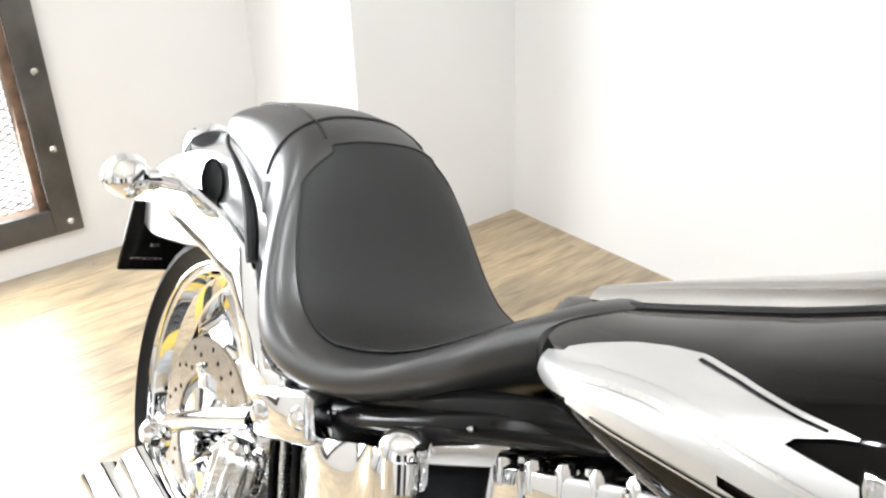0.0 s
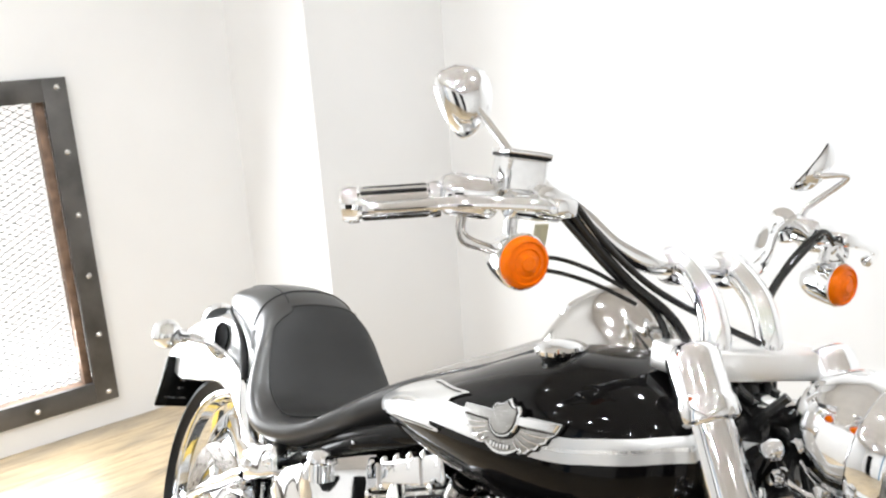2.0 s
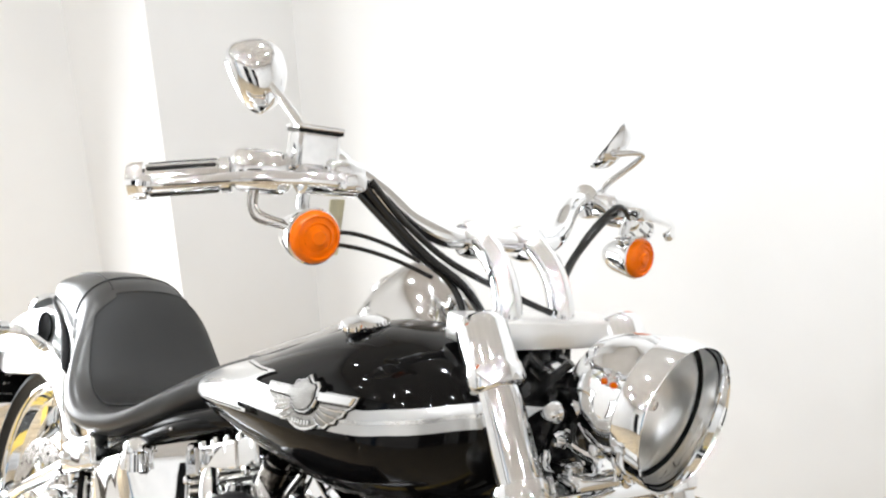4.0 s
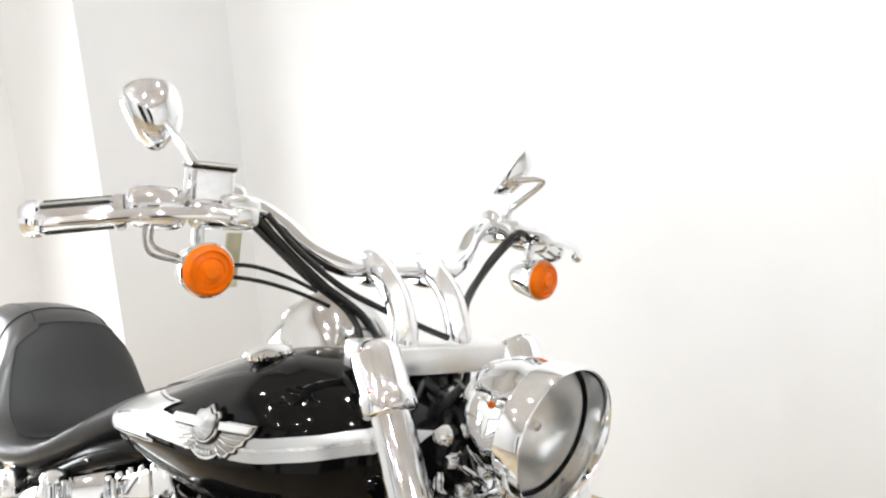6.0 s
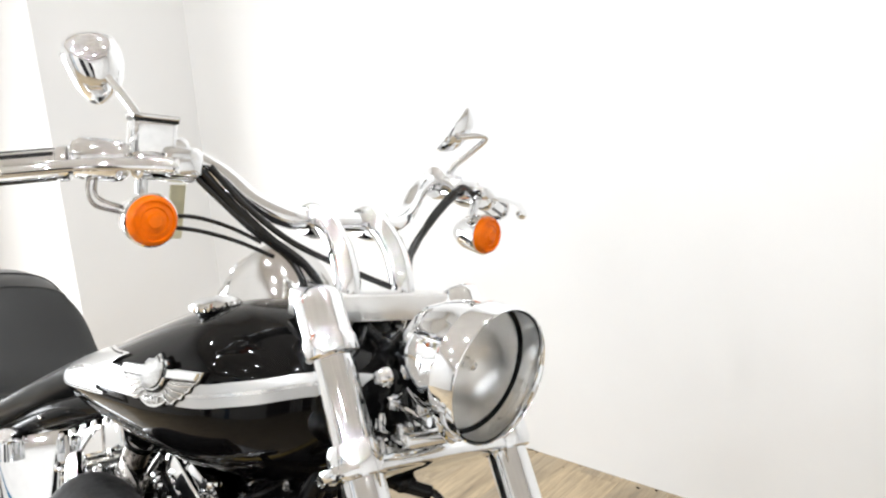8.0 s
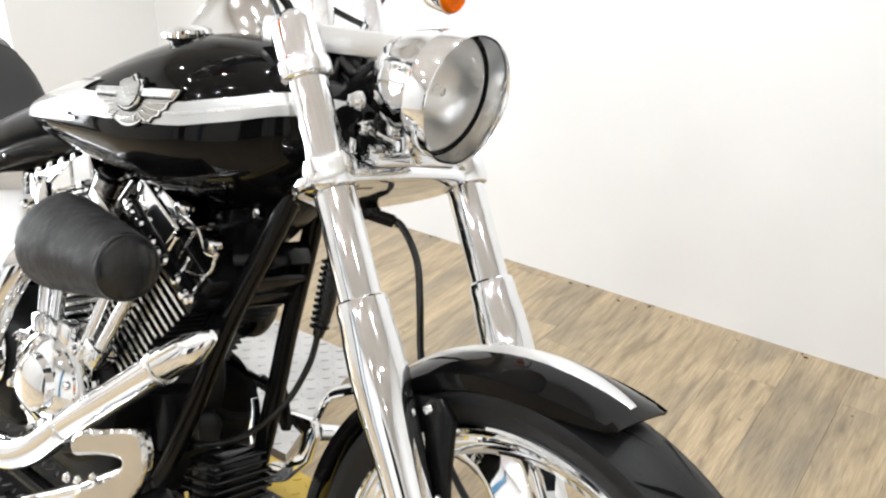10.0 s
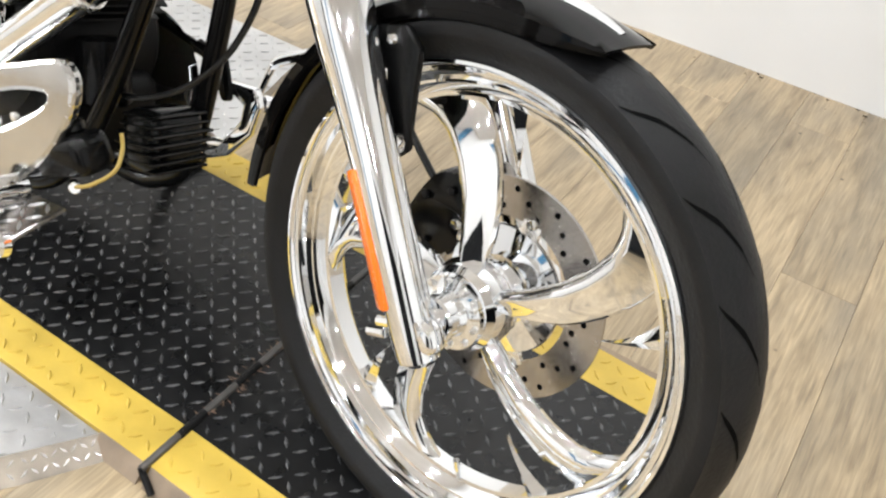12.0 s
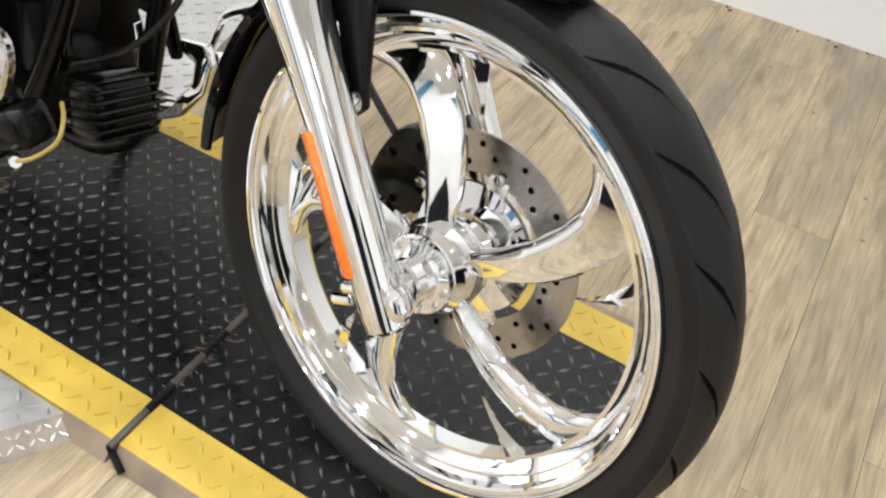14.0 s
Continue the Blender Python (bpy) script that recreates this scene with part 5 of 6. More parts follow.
# Black tube drawn for the shade in the gap between seat and fender.
part("gap_shade", tube([(-0.06, -0.100, 0.826), (-0.021, -0.116, 0.820), (0.04, -0.128, 0.810), (0.09, -0.136, 0.796), (0.130, -0.142, 0.776), (0.158, -0.146, 0.745), (0.180, -0.150, 0.715)], [0.003, 0.004, 0.005, 0.007, 0.009, 0.010, 0.008], 10), RUBBER, seat, "black tube drawn for the dark gap beside it")

# -- rear fender, struts, plate, signals --


def arc_fender(cx, cz, table, half, material, name, label, m=None, drop=0.09, n=48, crown=0.018):
    """A fender wound about an axle: table of (angle, radius), angle from straight ahead."""
    rings = []
    for ang, rad, wd in table:
        a = radians(ang)
        d = Vector((math.cos(a), 0, math.sin(a)))
        o = Vector((cx, 0, cz))
        ring = []
        for y, k in ((-1, -drop), (-1.0, -drop * 0.5), (-0.99, -0.028), (-0.93, -0.012), (-0.7, -0.002), (-0.35, crown * 0.6), (0, crown), (0.35, crown * 0.6), (0.7, -0.002), (0.93, -0.012), (0.99, -0.028), (1.0, -drop * 0.5), (1, -drop)):
            ring.append(o + d * (rad + k * wd) + Vector((0, y * half * (0.75 + 0.25 * wd), 0)))
        inside = [o + (p - o) * 1.0 - d * 0.004 - Vector((0, math.copysign(0.004, p.y) if abs(p.y) > half * 0.6 else 0, 0)) for p in ring[::-1]]
        rings.append(ring + inside)
    return part(name, loft(rings), material, bike, label, 40, m)


rear_fender = arc_fender(0.0, 0.335, smooth_table([(62, 0.44, 1.0), (75, 0.455, 1.0), (90, 0.468, 1.0), (102, 0.476, 1.0), (118, 0.485, 1.0), (132, 0.500, 0.9), (142, 0.515, 0.7), (149, 0.525, 0.25)]), 0.105, SILVER, "rear_fender", "silver rear fender", drop=0.16)
# Flat black oval laid on the fender for the shade inside its hole.
part("fender_hole_shade", lathe([(0, 0.0), (0.029, 0.0), (0.033, 0.003), (0.035, 0.0)], 28, Matrix.Translation((-0.066, -0.1085, 0.752)) @ Y90 @ Matrix.Diagonal((1.2, 1.0, 1, 1))), mat_shade_grit, rear_fender)
for s in (-1, 1):
    out = [(-0.225, 0.722), (-0.165, 0.737), (-0.10, 0.741), (-0.03, 0.742), (0.05, 0.742), (0.10, 0.738), (0.145, 0.728), (0.185, 0.706), (0.218, 0.672), (0.240, 0.625), (0.265, 0.604), (0.315, 0.612), (0.33, 0.580), (0.25, 0.545), (0.212, 0.552), (0.198, 0.592), (0.172, 0.630), (0.125, 0.656), (0.06, 0.668), (-0.02, 0.672), (-0.10, 0.676), (-0.17, 0.684), (-0.225, 0.696)]
    bp("fender_strut", slab(out, 0.024, Matrix.Translation((0, s * 0.138, 0)), 0.008), CHROME, "curved chrome fender strut", smooth=40)
    sc = Vector((-0.115, s * 0.222, 0.737))
    bp("signal_stalk", join(rod(sc + Vector((0.0, -s * 0.03, 0)), (-0.10, s * 0.146, 0.732), 0.011), rod(sc + Vector((0.01, -s * 0.022, 0)), sc + Vector((0.01, -s * 0.045, 0)), 0.017)), CHROME)
    rs = bp("rear_signal", lathe([(0, 0.045), (0.015, 0.043), (0.029, 0.033), (0.037, 0.014), (0.038, 0.0), (0.040, -0.004), (0.040, -0.010), (0.036, -0.012)], 32, Matrix.Translation(sc) @ pose(0, 0, 0, 0, 90, 0) @ Matrix.Scale(0.86, 4)), CHROME, "chrome bullet rear turn signal")
    part("signal_lens", lathe([(0, -0.024), (0.020, -0.022), (0.033, -0.015), (0.037, -0.009)], 32, Matrix.Translation(sc) @ pose(0, 0, 0, 0, 90, 0) @ Matrix.Scale(0.86, 4)), AMBER, rs)
pm = Matrix.Translation((-0.372, -0.028, 0.553)) @ pose(0, 0, 0, 0, 14, 0)
plate = bp("plate_holder", box(0.012, 0.185, 0.15, pm, 0.004), BLACK, "black number plate holder")
for k in range(3):
    part("plate_mark", box(0.002, 0.016, 0.007, pm @ Matrix.Translation((0.0072, -0.035, 0.035 - 0.025 * k)), 0.0005, 1), SATIN, plate)
part("plate_mark", box(0.002, 0.06, 0.004, pm @ Matrix.Translation((0.0072, -0.045, -0.045)), 0.0005, 1), SATIN, plate)
bp("plate_arm", tube([(-0.365, -0.02, 0.60), (-0.34, 0.0, 0.66), (-0.28, 0.0, 0.70)], 0.012, 10), BLACK)
bp("tail_lamp", lathe([(0.0, 0.05), (0.03, 0.044), (0.048, 0.02), (0.05, 0.0)], 28, Matrix.Translation((-0.335, 0.0, 0.735)) @ pose(0, 0, 0, 0, -62, 0)), CHROME, "chrome tail lamp housing")

# -- swing arm, rear axle, springer details --
for s in (-1, 1):
    bp("swing_arm", tube([(0.0, s * 0.150, 0.372), (0.10, s * 0.158, 0.438), (0.30, s * 0.168, 0.553)], [0.015, 0.015, 0.016], 18), CHROME, "chrome swing arm tube")
    bp("arm_bracket", box(0.135, 0.036, 0.062, Matrix.Translation((0.375, s * 0.168, 0.602)) @ pose(0, 0, 0, 0, -25, 0), 0.010, 3), CHROME, "polished swing arm bracket")
    for k in (-1, 1):
        bp("bracket_bolt", lathe([(0, 0.008), (0.010, 0.006), (0.014, 0.0)], 16, Matrix.Translation((0.375 + 0.042 * k, s * 0.186, 0.602 + 0.019 * k)) @ pose(0, 0, 0, -s * 90, 0, 0)), CHROME)
    bp("axle_cover", lathe([(0, 0.035), (0.012, 0.034), (0.020, 0.026), (0.022, 0.012), (0.030, 0.008), (0.032, 0)], 24, Matrix.Translation((0.0, s * 0.150, 0.362)) @ pose(0, 0, 0, -s * 90, 0, 0)), CHROME)
    bp("axle_adjuster", rod((-0.045, s * 0.158, 0.345), (0.02, s * 0.158, 0.378), 0.008, 8), CHROME)
# rear brake caliper, ribbed, and its stay
rings = []
for q, k in ((0, 0.5), (0.02, 0.86), (0.08, 1.0), (0.5, 1.04), (0.9, 1.0), (0.97, 0.86), (1.0, 0.55)):
    c = Vector((0.200, -0.135, 0.308)).lerp(Vector((0.226, -0.135, 0.470)), q)
    rings.append([c + Vector((0.043 * k * math.cos(a) * (1 + 0.05 * math.cos(12 * a)), 0.032 * k * math.sin(a) * (1 + 0.10 * math.cos(12 * a)), 0)) for a in [2 * math.pi * j / 72 for j in range(72)]])
cal = bp("rear_caliper", loft(rings), SATIN, "fluted bright rear brake caliper", smooth=50)
part("end_cap", lathe([(0, 0.012), (0.014, 0.010), (0.020, 0.003), (0.020, -0.004)], 20, along((0.226, -0.14, 0.470), (0.230, -0.14, 0.50))), CHROME, cal)
stay = bp("caliper_stay", rod((0.174, -0.150, 0.297), (0.425, -0.150, 0.440), 0.0105), CHROME, "chrome torque rod")
part("collar", rod((0.30, -0.150, 0.369), (0.345, -0.150, 0.3945), 0.014), BLACK, stay)
for x0, material in ((0.236, BLACK), (0.298, BLACK), (0.266, SATIN)):
    bp("frame_strip", tube([(x0, -0.100, 0.515), (x0 + 0.022, -0.104, 0.46), (x0 + 0.045, -0.104, 0.39), (x0 + 0.068, -0.100, 0.31)], 0.011, 12, flat=(0.6, 1.3)), material)
bp("frame_box", slab([(0.20, 0.56), (0.36, 0.62), (0.42, 0.60), (0.46, 0.40), (0.42, 0.25), (0.30, 0.24), (0.26, 0.40)], 0.18, None, 0.012), BLACK, "black rear frame casting", smooth=30)

# -- frame rails --
for s in (-1, 1):
    bp("seat_rail", tube([(0.30, s * 0.10, 0.625), (0.45, s * 0.12, 0.665), (0.62, s * 0.12, 0.735), (0.78, s * 0.09, 0.79), (1.0, s * 0.03, 0.83)], 0.021, 14), BLACK, "black frame rail")
    run = [(1.259, -0.05, 0.870), (1.215, -0.058, 0.732), (1.163, -0.060, 0.592), (1.109, -0.062, 0.395), (1.066, -0.066, 0.285), (1.0, -0.085, 0.190), (0.80, -0.10, 0.165), (0.35, -0.11, 0.20)] if s < 0 else [(1.20, 0.05, 0.870), (1.172, 0.075, 0.732), (1.158, 0.080, 0.574), (1.155, 0.080, 0.458), (1.142, 0.080, 0.290), (1.09, 0.085, 0.205), (0.92, 0.10, 0.165), (0.35, 0.11, 0.20)]
    bp("down_tube", tube(run, 0.0165, 16), BLACK, "glossy black frame down tube")
bp("frame_brace", tube([(1.15, -0.06, 0.70), (1.19, 0.0, 0.712), (1.185, 0.055, 0.712)], 0.014, 10, flat=(0.6, 1.4)), BLACK)
bp("backbone", tube([(1.20, 0, 0.87), (0.95, 0, 0.80), (0.60, 0, 0.72), (0.40, 0, 0.62)], 0.03, 14), BLACK)

# -- oil tank cover: a rounded chrome shell --
bm = bmesh.new()
c00, c10, c11, c01 = Vector((0.378, 0, 0.405)), Vector((0.690, 0, 0.535)), Vector((0.652, 0, 0.716)), Vector((0.332, 0, 0.555))
grid = []
for i in range(41):
    u = i / 40
    row = []
    for j in range(11):
        v = j / 10
        p = (c00 * (1 - u) + c10 * u) * (1 - v) + (c01 * (1 - u) + c11 * u) * v
        bulge = 0.072 * (1 - abs(2 * u - 1) ** 2.3) + 0.006 * (1 - abs(2 * v - 1) ** 8) + 0.020 * math.exp(-((u - 0.74) / 0.085) ** 2) * max(0.0, min(1.0, (v - 0.3) / 0.6)) ** 1.5
        row.append(bm.verts.new((p.x, -0.105 - bulge, p.z)))
    grid.append(row)
for a, b in zip(grid, grid[1:]):
    for j in range(10):
        bm.faces.new((a[j], a[j + 1], b[j + 1], b[j]))
r = bmesh.ops.extrude_edge_only(bm, edges=[e for e in bm.edges if e.is_boundary])
bmesh.ops.translate(bm, vec=(0, 0.09, -0.012), verts=[x for x in r["geom"] if isinstance(x, bmesh.types.BMVert)])
oil = bp("oil_tank", bm, CHROME, "rounded chrome oil tank cover", smooth=50)
part("filler", lathe([(0, 0.016), (0.012, 0.015), (0.021, 0.010), (0.025, 0.003), (0.025, -0.006), (0.021, -0.010), (0.021, -0.04), (0.0, -0.045)], 28, along((0.590, -0.176, 0.688), (0.575, -0.182, 0.76))), CHROME, oil, "round chrome oil filler")
bp("seat_pan_rail", tube([(0.345, -0.118, 0.585), (0.46, -0.140, 0.640), (0.56, -0.146, 0.690), (0.66, -0.132, 0.740), (0.76, -0.09, 0.778)], 0.015, 12), BLACK, "black rail over the oil tank")
for k, w in enumerate((0.8, 0.5, 0.6, 0.45, 0.7, 0.5)):
    bp("rail_bolt", lathe([(0, 0.005), (0.004, 0.004), (0.006, 0)], 12, Matrix.Translation((0.385 + 0.052 * k, -0.1535, 0.612 + 0.0245 * k)) @ Y90 @ Matrix.Scale(w, 4)), CHROME)

# -- engine --
CRANK = Vector((0.905, -0.02, 0.395))
engine = bp("engine_case", join(rod((0.875, -0.13, 0.385), (0.875, 0.13, 0.385), 0.125, 40, 0.02), box(0.30, 0.22, 0.14, Matrix.Translation((0.88, 0, 0.29)), 0.03, 3), box(0.26, 0.24, 0.20, Matrix.Translation((0.60, 0, 0.34)), 0.03, 3)), CAST, "black twin-cylinder engine case")
for nm, tilt in (("rear_cylinder", -24), ("front_cylinder", 29)):
    cm = Matrix.Translation(CRANK) @ pose(0, 0, 0, 0, tilt, 0)
    cyl = bp(nm, rod((0, 0, 0.10), (0, 0, 0.32), 0.052, 32), CAST, "black finned engine cylinder", m=cm)
    for k in range(13):
        h = 0.115 + 0.0150 * k
        wx = 0.158 if k < 8 else 0.178 + 0.006 * (k - 8)
        fin = part("fin", box(wx, 0.195, 0.0042, cm @ Matrix.Translation((0, 0, h)), 0.0016, 1), CAST, cyl)
        part("fin_edge", join(box(wx * 0.97, 0.0022, 0.0050, cm @ Matrix.Translation((0, -0.0982, h)), 0)), SATIN, cyl, "", 0)
    part("head_flange", box(0.230, 0.222, 0.030, cm @ Matrix.Translation((0, 0, 0.328)), 0.006, 2) if tilt > 0 else box(0.215, 0.196, 0.036, cm @ Matrix.Translation((0, 0, 0.322)), 0.003, 1), BLACK, cyl)
    if tilt < 0:
        for h in (0.312, 0.325):
            part("fin_edge", box(0.225, 0.205, 0.0062, cm @ Matrix.Translation((0.006, 0, h)), 0.002, 1), SATIN, cyl)
    half_len, shift_x = (0.055, -0.052) if tilt > 0 else (0.109, 0.0)
    rk = bp("rocker_box", box(half_len * 2, 0.210, 0.05, cm @ Matrix.Translation((shift_x, 0, 0.358)), 0.007, 3), CHROME, "chrome rocker box")
    if tilt > 0:
        # Chrome in itself; coloured black for the dark tank that it reflects.
        bp("rocker_cover", box(0.105, 0.200, 0.042, cm @ Matrix.Translation((0.058, 0, 0.354)), 0.008, 3), BLACK, "lower rocker cover, blackened for its dark reflection")
        for k in range(3):
            part("rib", box(0.007, 0.008, 0.045, cm @ Matrix.Translation((0.012 + 0.042 * k, -0.104, 0.350)), 0.002, 1), CHROME, rk)
        for k in range(6):
            part("rocker_bolt", lathe([(0, 0.010), (0.007, 0.008), (0.010, 0.0)], 12, cm @ Matrix.Translation((-0.10 + 0.04 * k, -0.108, 0.332)) @ Y90), CHROME, rk)
    else:
        for k in (-0.068, 0.052):
            part("rib", box(0.007, 0.008, 0.046, cm @ Matrix.Translation((k, -0.105, 0.358)), 0.002, 1), CHROME, rk)
        for k in range(6):
            part("rocker_boss", lathe([(0, 0.016), (0.008, 0.015), (0.0115, 0.010), (0.012, -0.014)], 14, cm @ Matrix.Translation((-0.095 + 0.038 * k, -0.094, 0.376))), CHROME, rk)
    for k in (-1, 0, 1):
        part("rocker_bolt", lathe([(0, 0.008), (0.007, 0.006), (0.009, 0.0)], 12, cm @ Matrix.Translation((shift_x + half_len * 0.75 * k, -0.085, 0.382))), CHROME, rk)
        part("rocker_bolt", lathe([(0, 0.008), (0.007, 0.006), (0.009, 0.0)], 12, cm @ Matrix.Translation((0.088 * k, -0.111, 0.33)) @ Y90), CHROME, rk)
    for k in (-1, 1):
        a = Vector((0.905 + (0.016 * k) + (0.058 if tilt > 0 else -0.058), -0.152, 0.475))
        b = cm @ Vector((0.028 * k + (-0.03 if tilt > 0 else 0.03), -0.112, 0.315))
        bp("pushrod_tube", join(tube([a, b], 0.0115, 14), rod(a, a + (b - a).normalized() * 0.03, 0.016, 14), rod(b - (b - a).normalized() * 0.03, b, 0.0145, 14)), CHROME, "chrome pushrod tube")
cap = bp("rocker_end", slab([(0.957, 0.758), (0.977, 0.771), (1.036, 0.773), (1.069, 0.762), (1.078, 0.741), (1.054, 0.726), (1.011, 0.726), (0.994, 0.737)], 0.03, Matrix.Translation((0, -0.103, 0)), 0.004), CHROME, "bright cast end of the front rocker box", smooth=30)
part("rib", tube([(1.035, -0.118, 0.771), (1.008, -0.118, 0.732)], 0.0035, 8), CHROME, cap)
part("bead", tube([(1.065, -0.118, 0.737), (1.100, -0.118, 0.747), (1.133, -0.118, 0.736), (1.155, -0.118, 0.712), (1.180, -0.118, 0.711)], 0.0042, 10), CHROME, cap)
for x, z in [(1.093, 0.759), (1.168, 0.724)]:
    part("rocker_bolt", lathe([(0, 0.012), (0.007, 0.011), (0.0105, 0.006), (0.011, -0.01)], 16, Matrix.Translation((x, -0.118, z)) @ Y90), CHROME, cap)
for run in ([(0.992, -0.118, 0.705), (1.053, -0.118, 0.683), (1.127, -0.118, 0.663)], [(1.102, -0.118, 0.683), (1.129, -0.118, 0.736)], [(1.180, -0.118, 0.711), (1.169, -0.118, 0.679), (1.119, -0.118, 0.669)]):
    part("edge_line", tube(run, 0.0026, 8), SATIN, cap)
cam_cover = bp("cam_cover", lathe([(0, 0.05), (0.03, 0.049), (0.045, 0.043), (0.05, 0.032), (0.065, 0.026), (0.076, 0.018), (0.08, 0.0)], 40, Matrix.Translation((0.878, -0.150, 0.41)) @ Y90 @ Matrix.Diagonal((1.12, 1, 1, 1))), CHROME, "polished cam cover", smooth=30)
for k in range(8):
    a = 2 * math.pi * k / 8 + 0.3
    part("cover_bolt", lathe([(0, 0.007), (0.005, 0.007), (0.008, 0.003), (0.0085, 0)], 10, Matrix.Translation((0.878 + 0.074 * math.cos(a), -0.172, 0.41 + 0.066 * math.sin(a))) @ Y90), SATIN, cam_cover)
lobes = [((0.094 + 0.016 * max(0, math.cos(7 * a)) ** 2) * math.cos(a) * 1.1, (0.094 + 0.016 * max(0, math.cos(7 * a)) ** 2) * math.sin(a)) for a in [2 * math.pi * k / 84 for k in range(84)]]
bp("cam_case", slab(lobes, 0.03, Matrix.Translation((0.878, -0.148, 0.41)), 0.003), CHROME, "lobed chrome cam case", smooth=30)
for k in range(7):
    a = 2 * math.pi * k / 7
    bp("case_bolt", lathe([(0, 0.009), (0.006, 0.009), (0.009, 0.004), (0.010, 0)], 10, Matrix.Translation((0.878 + 0.108 * math.cos(a), -0.163, 0.41 + 0.098 * math.sin(a))) @ Y90), CHROME)
for k in range(3):
    bp("lifter_block", box(0.045, 0.04, 0.04, Matrix.Translation((0.83 + 0.075 * k, -0.145, 0.492 + 0.006 * (1 - abs(k - 1)))) @ pose(0, 0, 0, 0, -20 + 20 * k, 0), 0.009, 2), CHROME)
inlet = bp("inlet_fitting", rod((0.890, -0.125, 0.702), (0.917, -0.125, 0.770), 0.021, 24, 0.003), STEEL, "grey metal inlet fitting")
for q in (0.08, 0.42, 0.92):
    c = Vector((0.890, -0.125, 0.702)).lerp(Vector((0.917, -0.125, 0.770)), q)
    part("clamp", lathe([(0.020, -0.004), (0.0235, -0.003), (0.0235, 0.003), (0.020, 0.004)], 24, along(c, c + Vector((0.027, 0, 0.068)))), BLACK, inlet)
bp("vacuum_pipe", tube([(0.986, -0.130, 0.772), (0.965, -0.132, 0.738), (0.944, -0.130, 0.700)], 0.0065, 12), STEEL)
bp("throttle_bracket", box(0.075, 0.012, 0.030, Matrix.Translation((0.935, -0.145, 0.716)) @ pose(0, 0, 0, 0, 28, 0), 0.003), STEEL)
bp("gearbox_cover", lathe([(0, 0.03), (0.06, 0.026), (0.075, 0.012), (0.08, 0)], 32, Matrix.Translation((0.60, -0.125, 0.36)) @ Y90), CHROME, "polished gearbox end cover")

# -- air cleaner in its cloth cover --
AC0, AC1, AR0, AR1 = Vector((0.938, -0.212, 0.668)), Vector((1.155, -0.24, 0.690)), 0.076, 0.046
ac0, ac1 = AC0, AC1
acm = along(ac0, ac1)
aclen = (ac1 - ac0).length
rings = []
for i in range(25):
    q = i / 24
    base = AR0 + (AR1 - AR0) * q
    if q < 0.12:
        base *= math.sqrt(max(0.02, 1 - (1 - q / 0.12) ** 2)) * 0.6 + 0.4
    rings.append([acm @ Vector(((base * (1 + 0.035 * noise.noise(Vector((q * 3, math.cos(a) * 1.5, math.sin(a) * 1.5))) + 0.012 * math.sin(5 * a + 6 * q))) * math.cos(a), base * (1 + 0.03 * noise.noise(Vector((q * 3 + 9, math.cos(a), math.sin(a))))) * math.sin(a), aclen * q)) for a in [2 * math.pi * j / 40 for j in range(40)]])
air = bp("air_cleaner", loft(rings), CLOTH, "air cleaner under a soft black cloth cover", smooth=70)
part("cover_end", lathe([(0, 0.006), (AR1 * 0.5, 0.0055), (AR1 * 0.85, 0.003), (AR1 * 0.99, -0.002), (AR1 * 1.03, -0.008)], 36, along(ac1, ac1 + (ac1 - ac0))), HOSE, air)
bp("air_cleaner_arm", rod((0.90, -0.10, 0.66), (0.92, -0.20, 0.67), 0.03), BLACK)
bp("breather", tube([(0.810, -0.166, 0.724), (0.816, -0.170, 0.712), (0.832, -0.174, 0.685), (0.858, -0.174, 0.655)], [0.009, 0.0145, 0.017, 0.020], 18), CHROME, "rounded chrome breather neck")
bp("air_cleaner_base", lathe([(0, 0.0), (0.022, 0.001), (0.042, 0.008), (0.055, 0.022), (0.060, 0.045), (0.058, 0.09), (0.040, 0.10)], 36, along((0.872, -0.178, 0.668), (0.97, -0.208, 0.662))), CHROME, "rounded chrome air cleaner base")

# -- exhaust --
# Coloured black in place of chrome, for the darkness the pipe reflects.
bp("front_exhaust", tube([(1.09, -0.03, 0.606), (1.14, -0.06, 0.600), (1.175, -0.11, 0.580), (1.190, -0.165, 0.560)], 0.015, 16, 8), BLACK, "front exhaust header pipe, blackened for its dark reflections")
SHIELD = [Vector(p) for p in ((1.262, -0.170, 0.625), (1.240, -0.182, 0.601), (1.19, -0.190, 0.556), (1.099, -0.192, 0.475), (0.999, -0.196, 0.386), (0.93, -0.202, 0.320), (0.86, -0.208, 0.284), (0.76, -0.212, 0.272), (0.60, -0.212, 0.265))]
bp("heat_shield", tube(SHIELD, [0.008, 0.0225, 0.024, 0.0245, 0.025, 0.026, 0.028, 0.03, 0.031], 28, 10), CHROME, "long chrome heat shield over the front exhaust pipe")
bp("shield_rib", tube([p + Vector((-0.008, -0.0235, 0.004)) for p in SHIELD[1:5]], 0.0035, 8, 10), CHROME, "raised rib along the heat shield")
for k in (2, 4):
    bp("shield_clamp", lathe([(0.0245, -0.006), (0.0272, -0.005), (0.0272, 0.005), (0.0245, 0.006)], 26, along(SHIELD[k], SHIELD[k + 1])), SATIN)
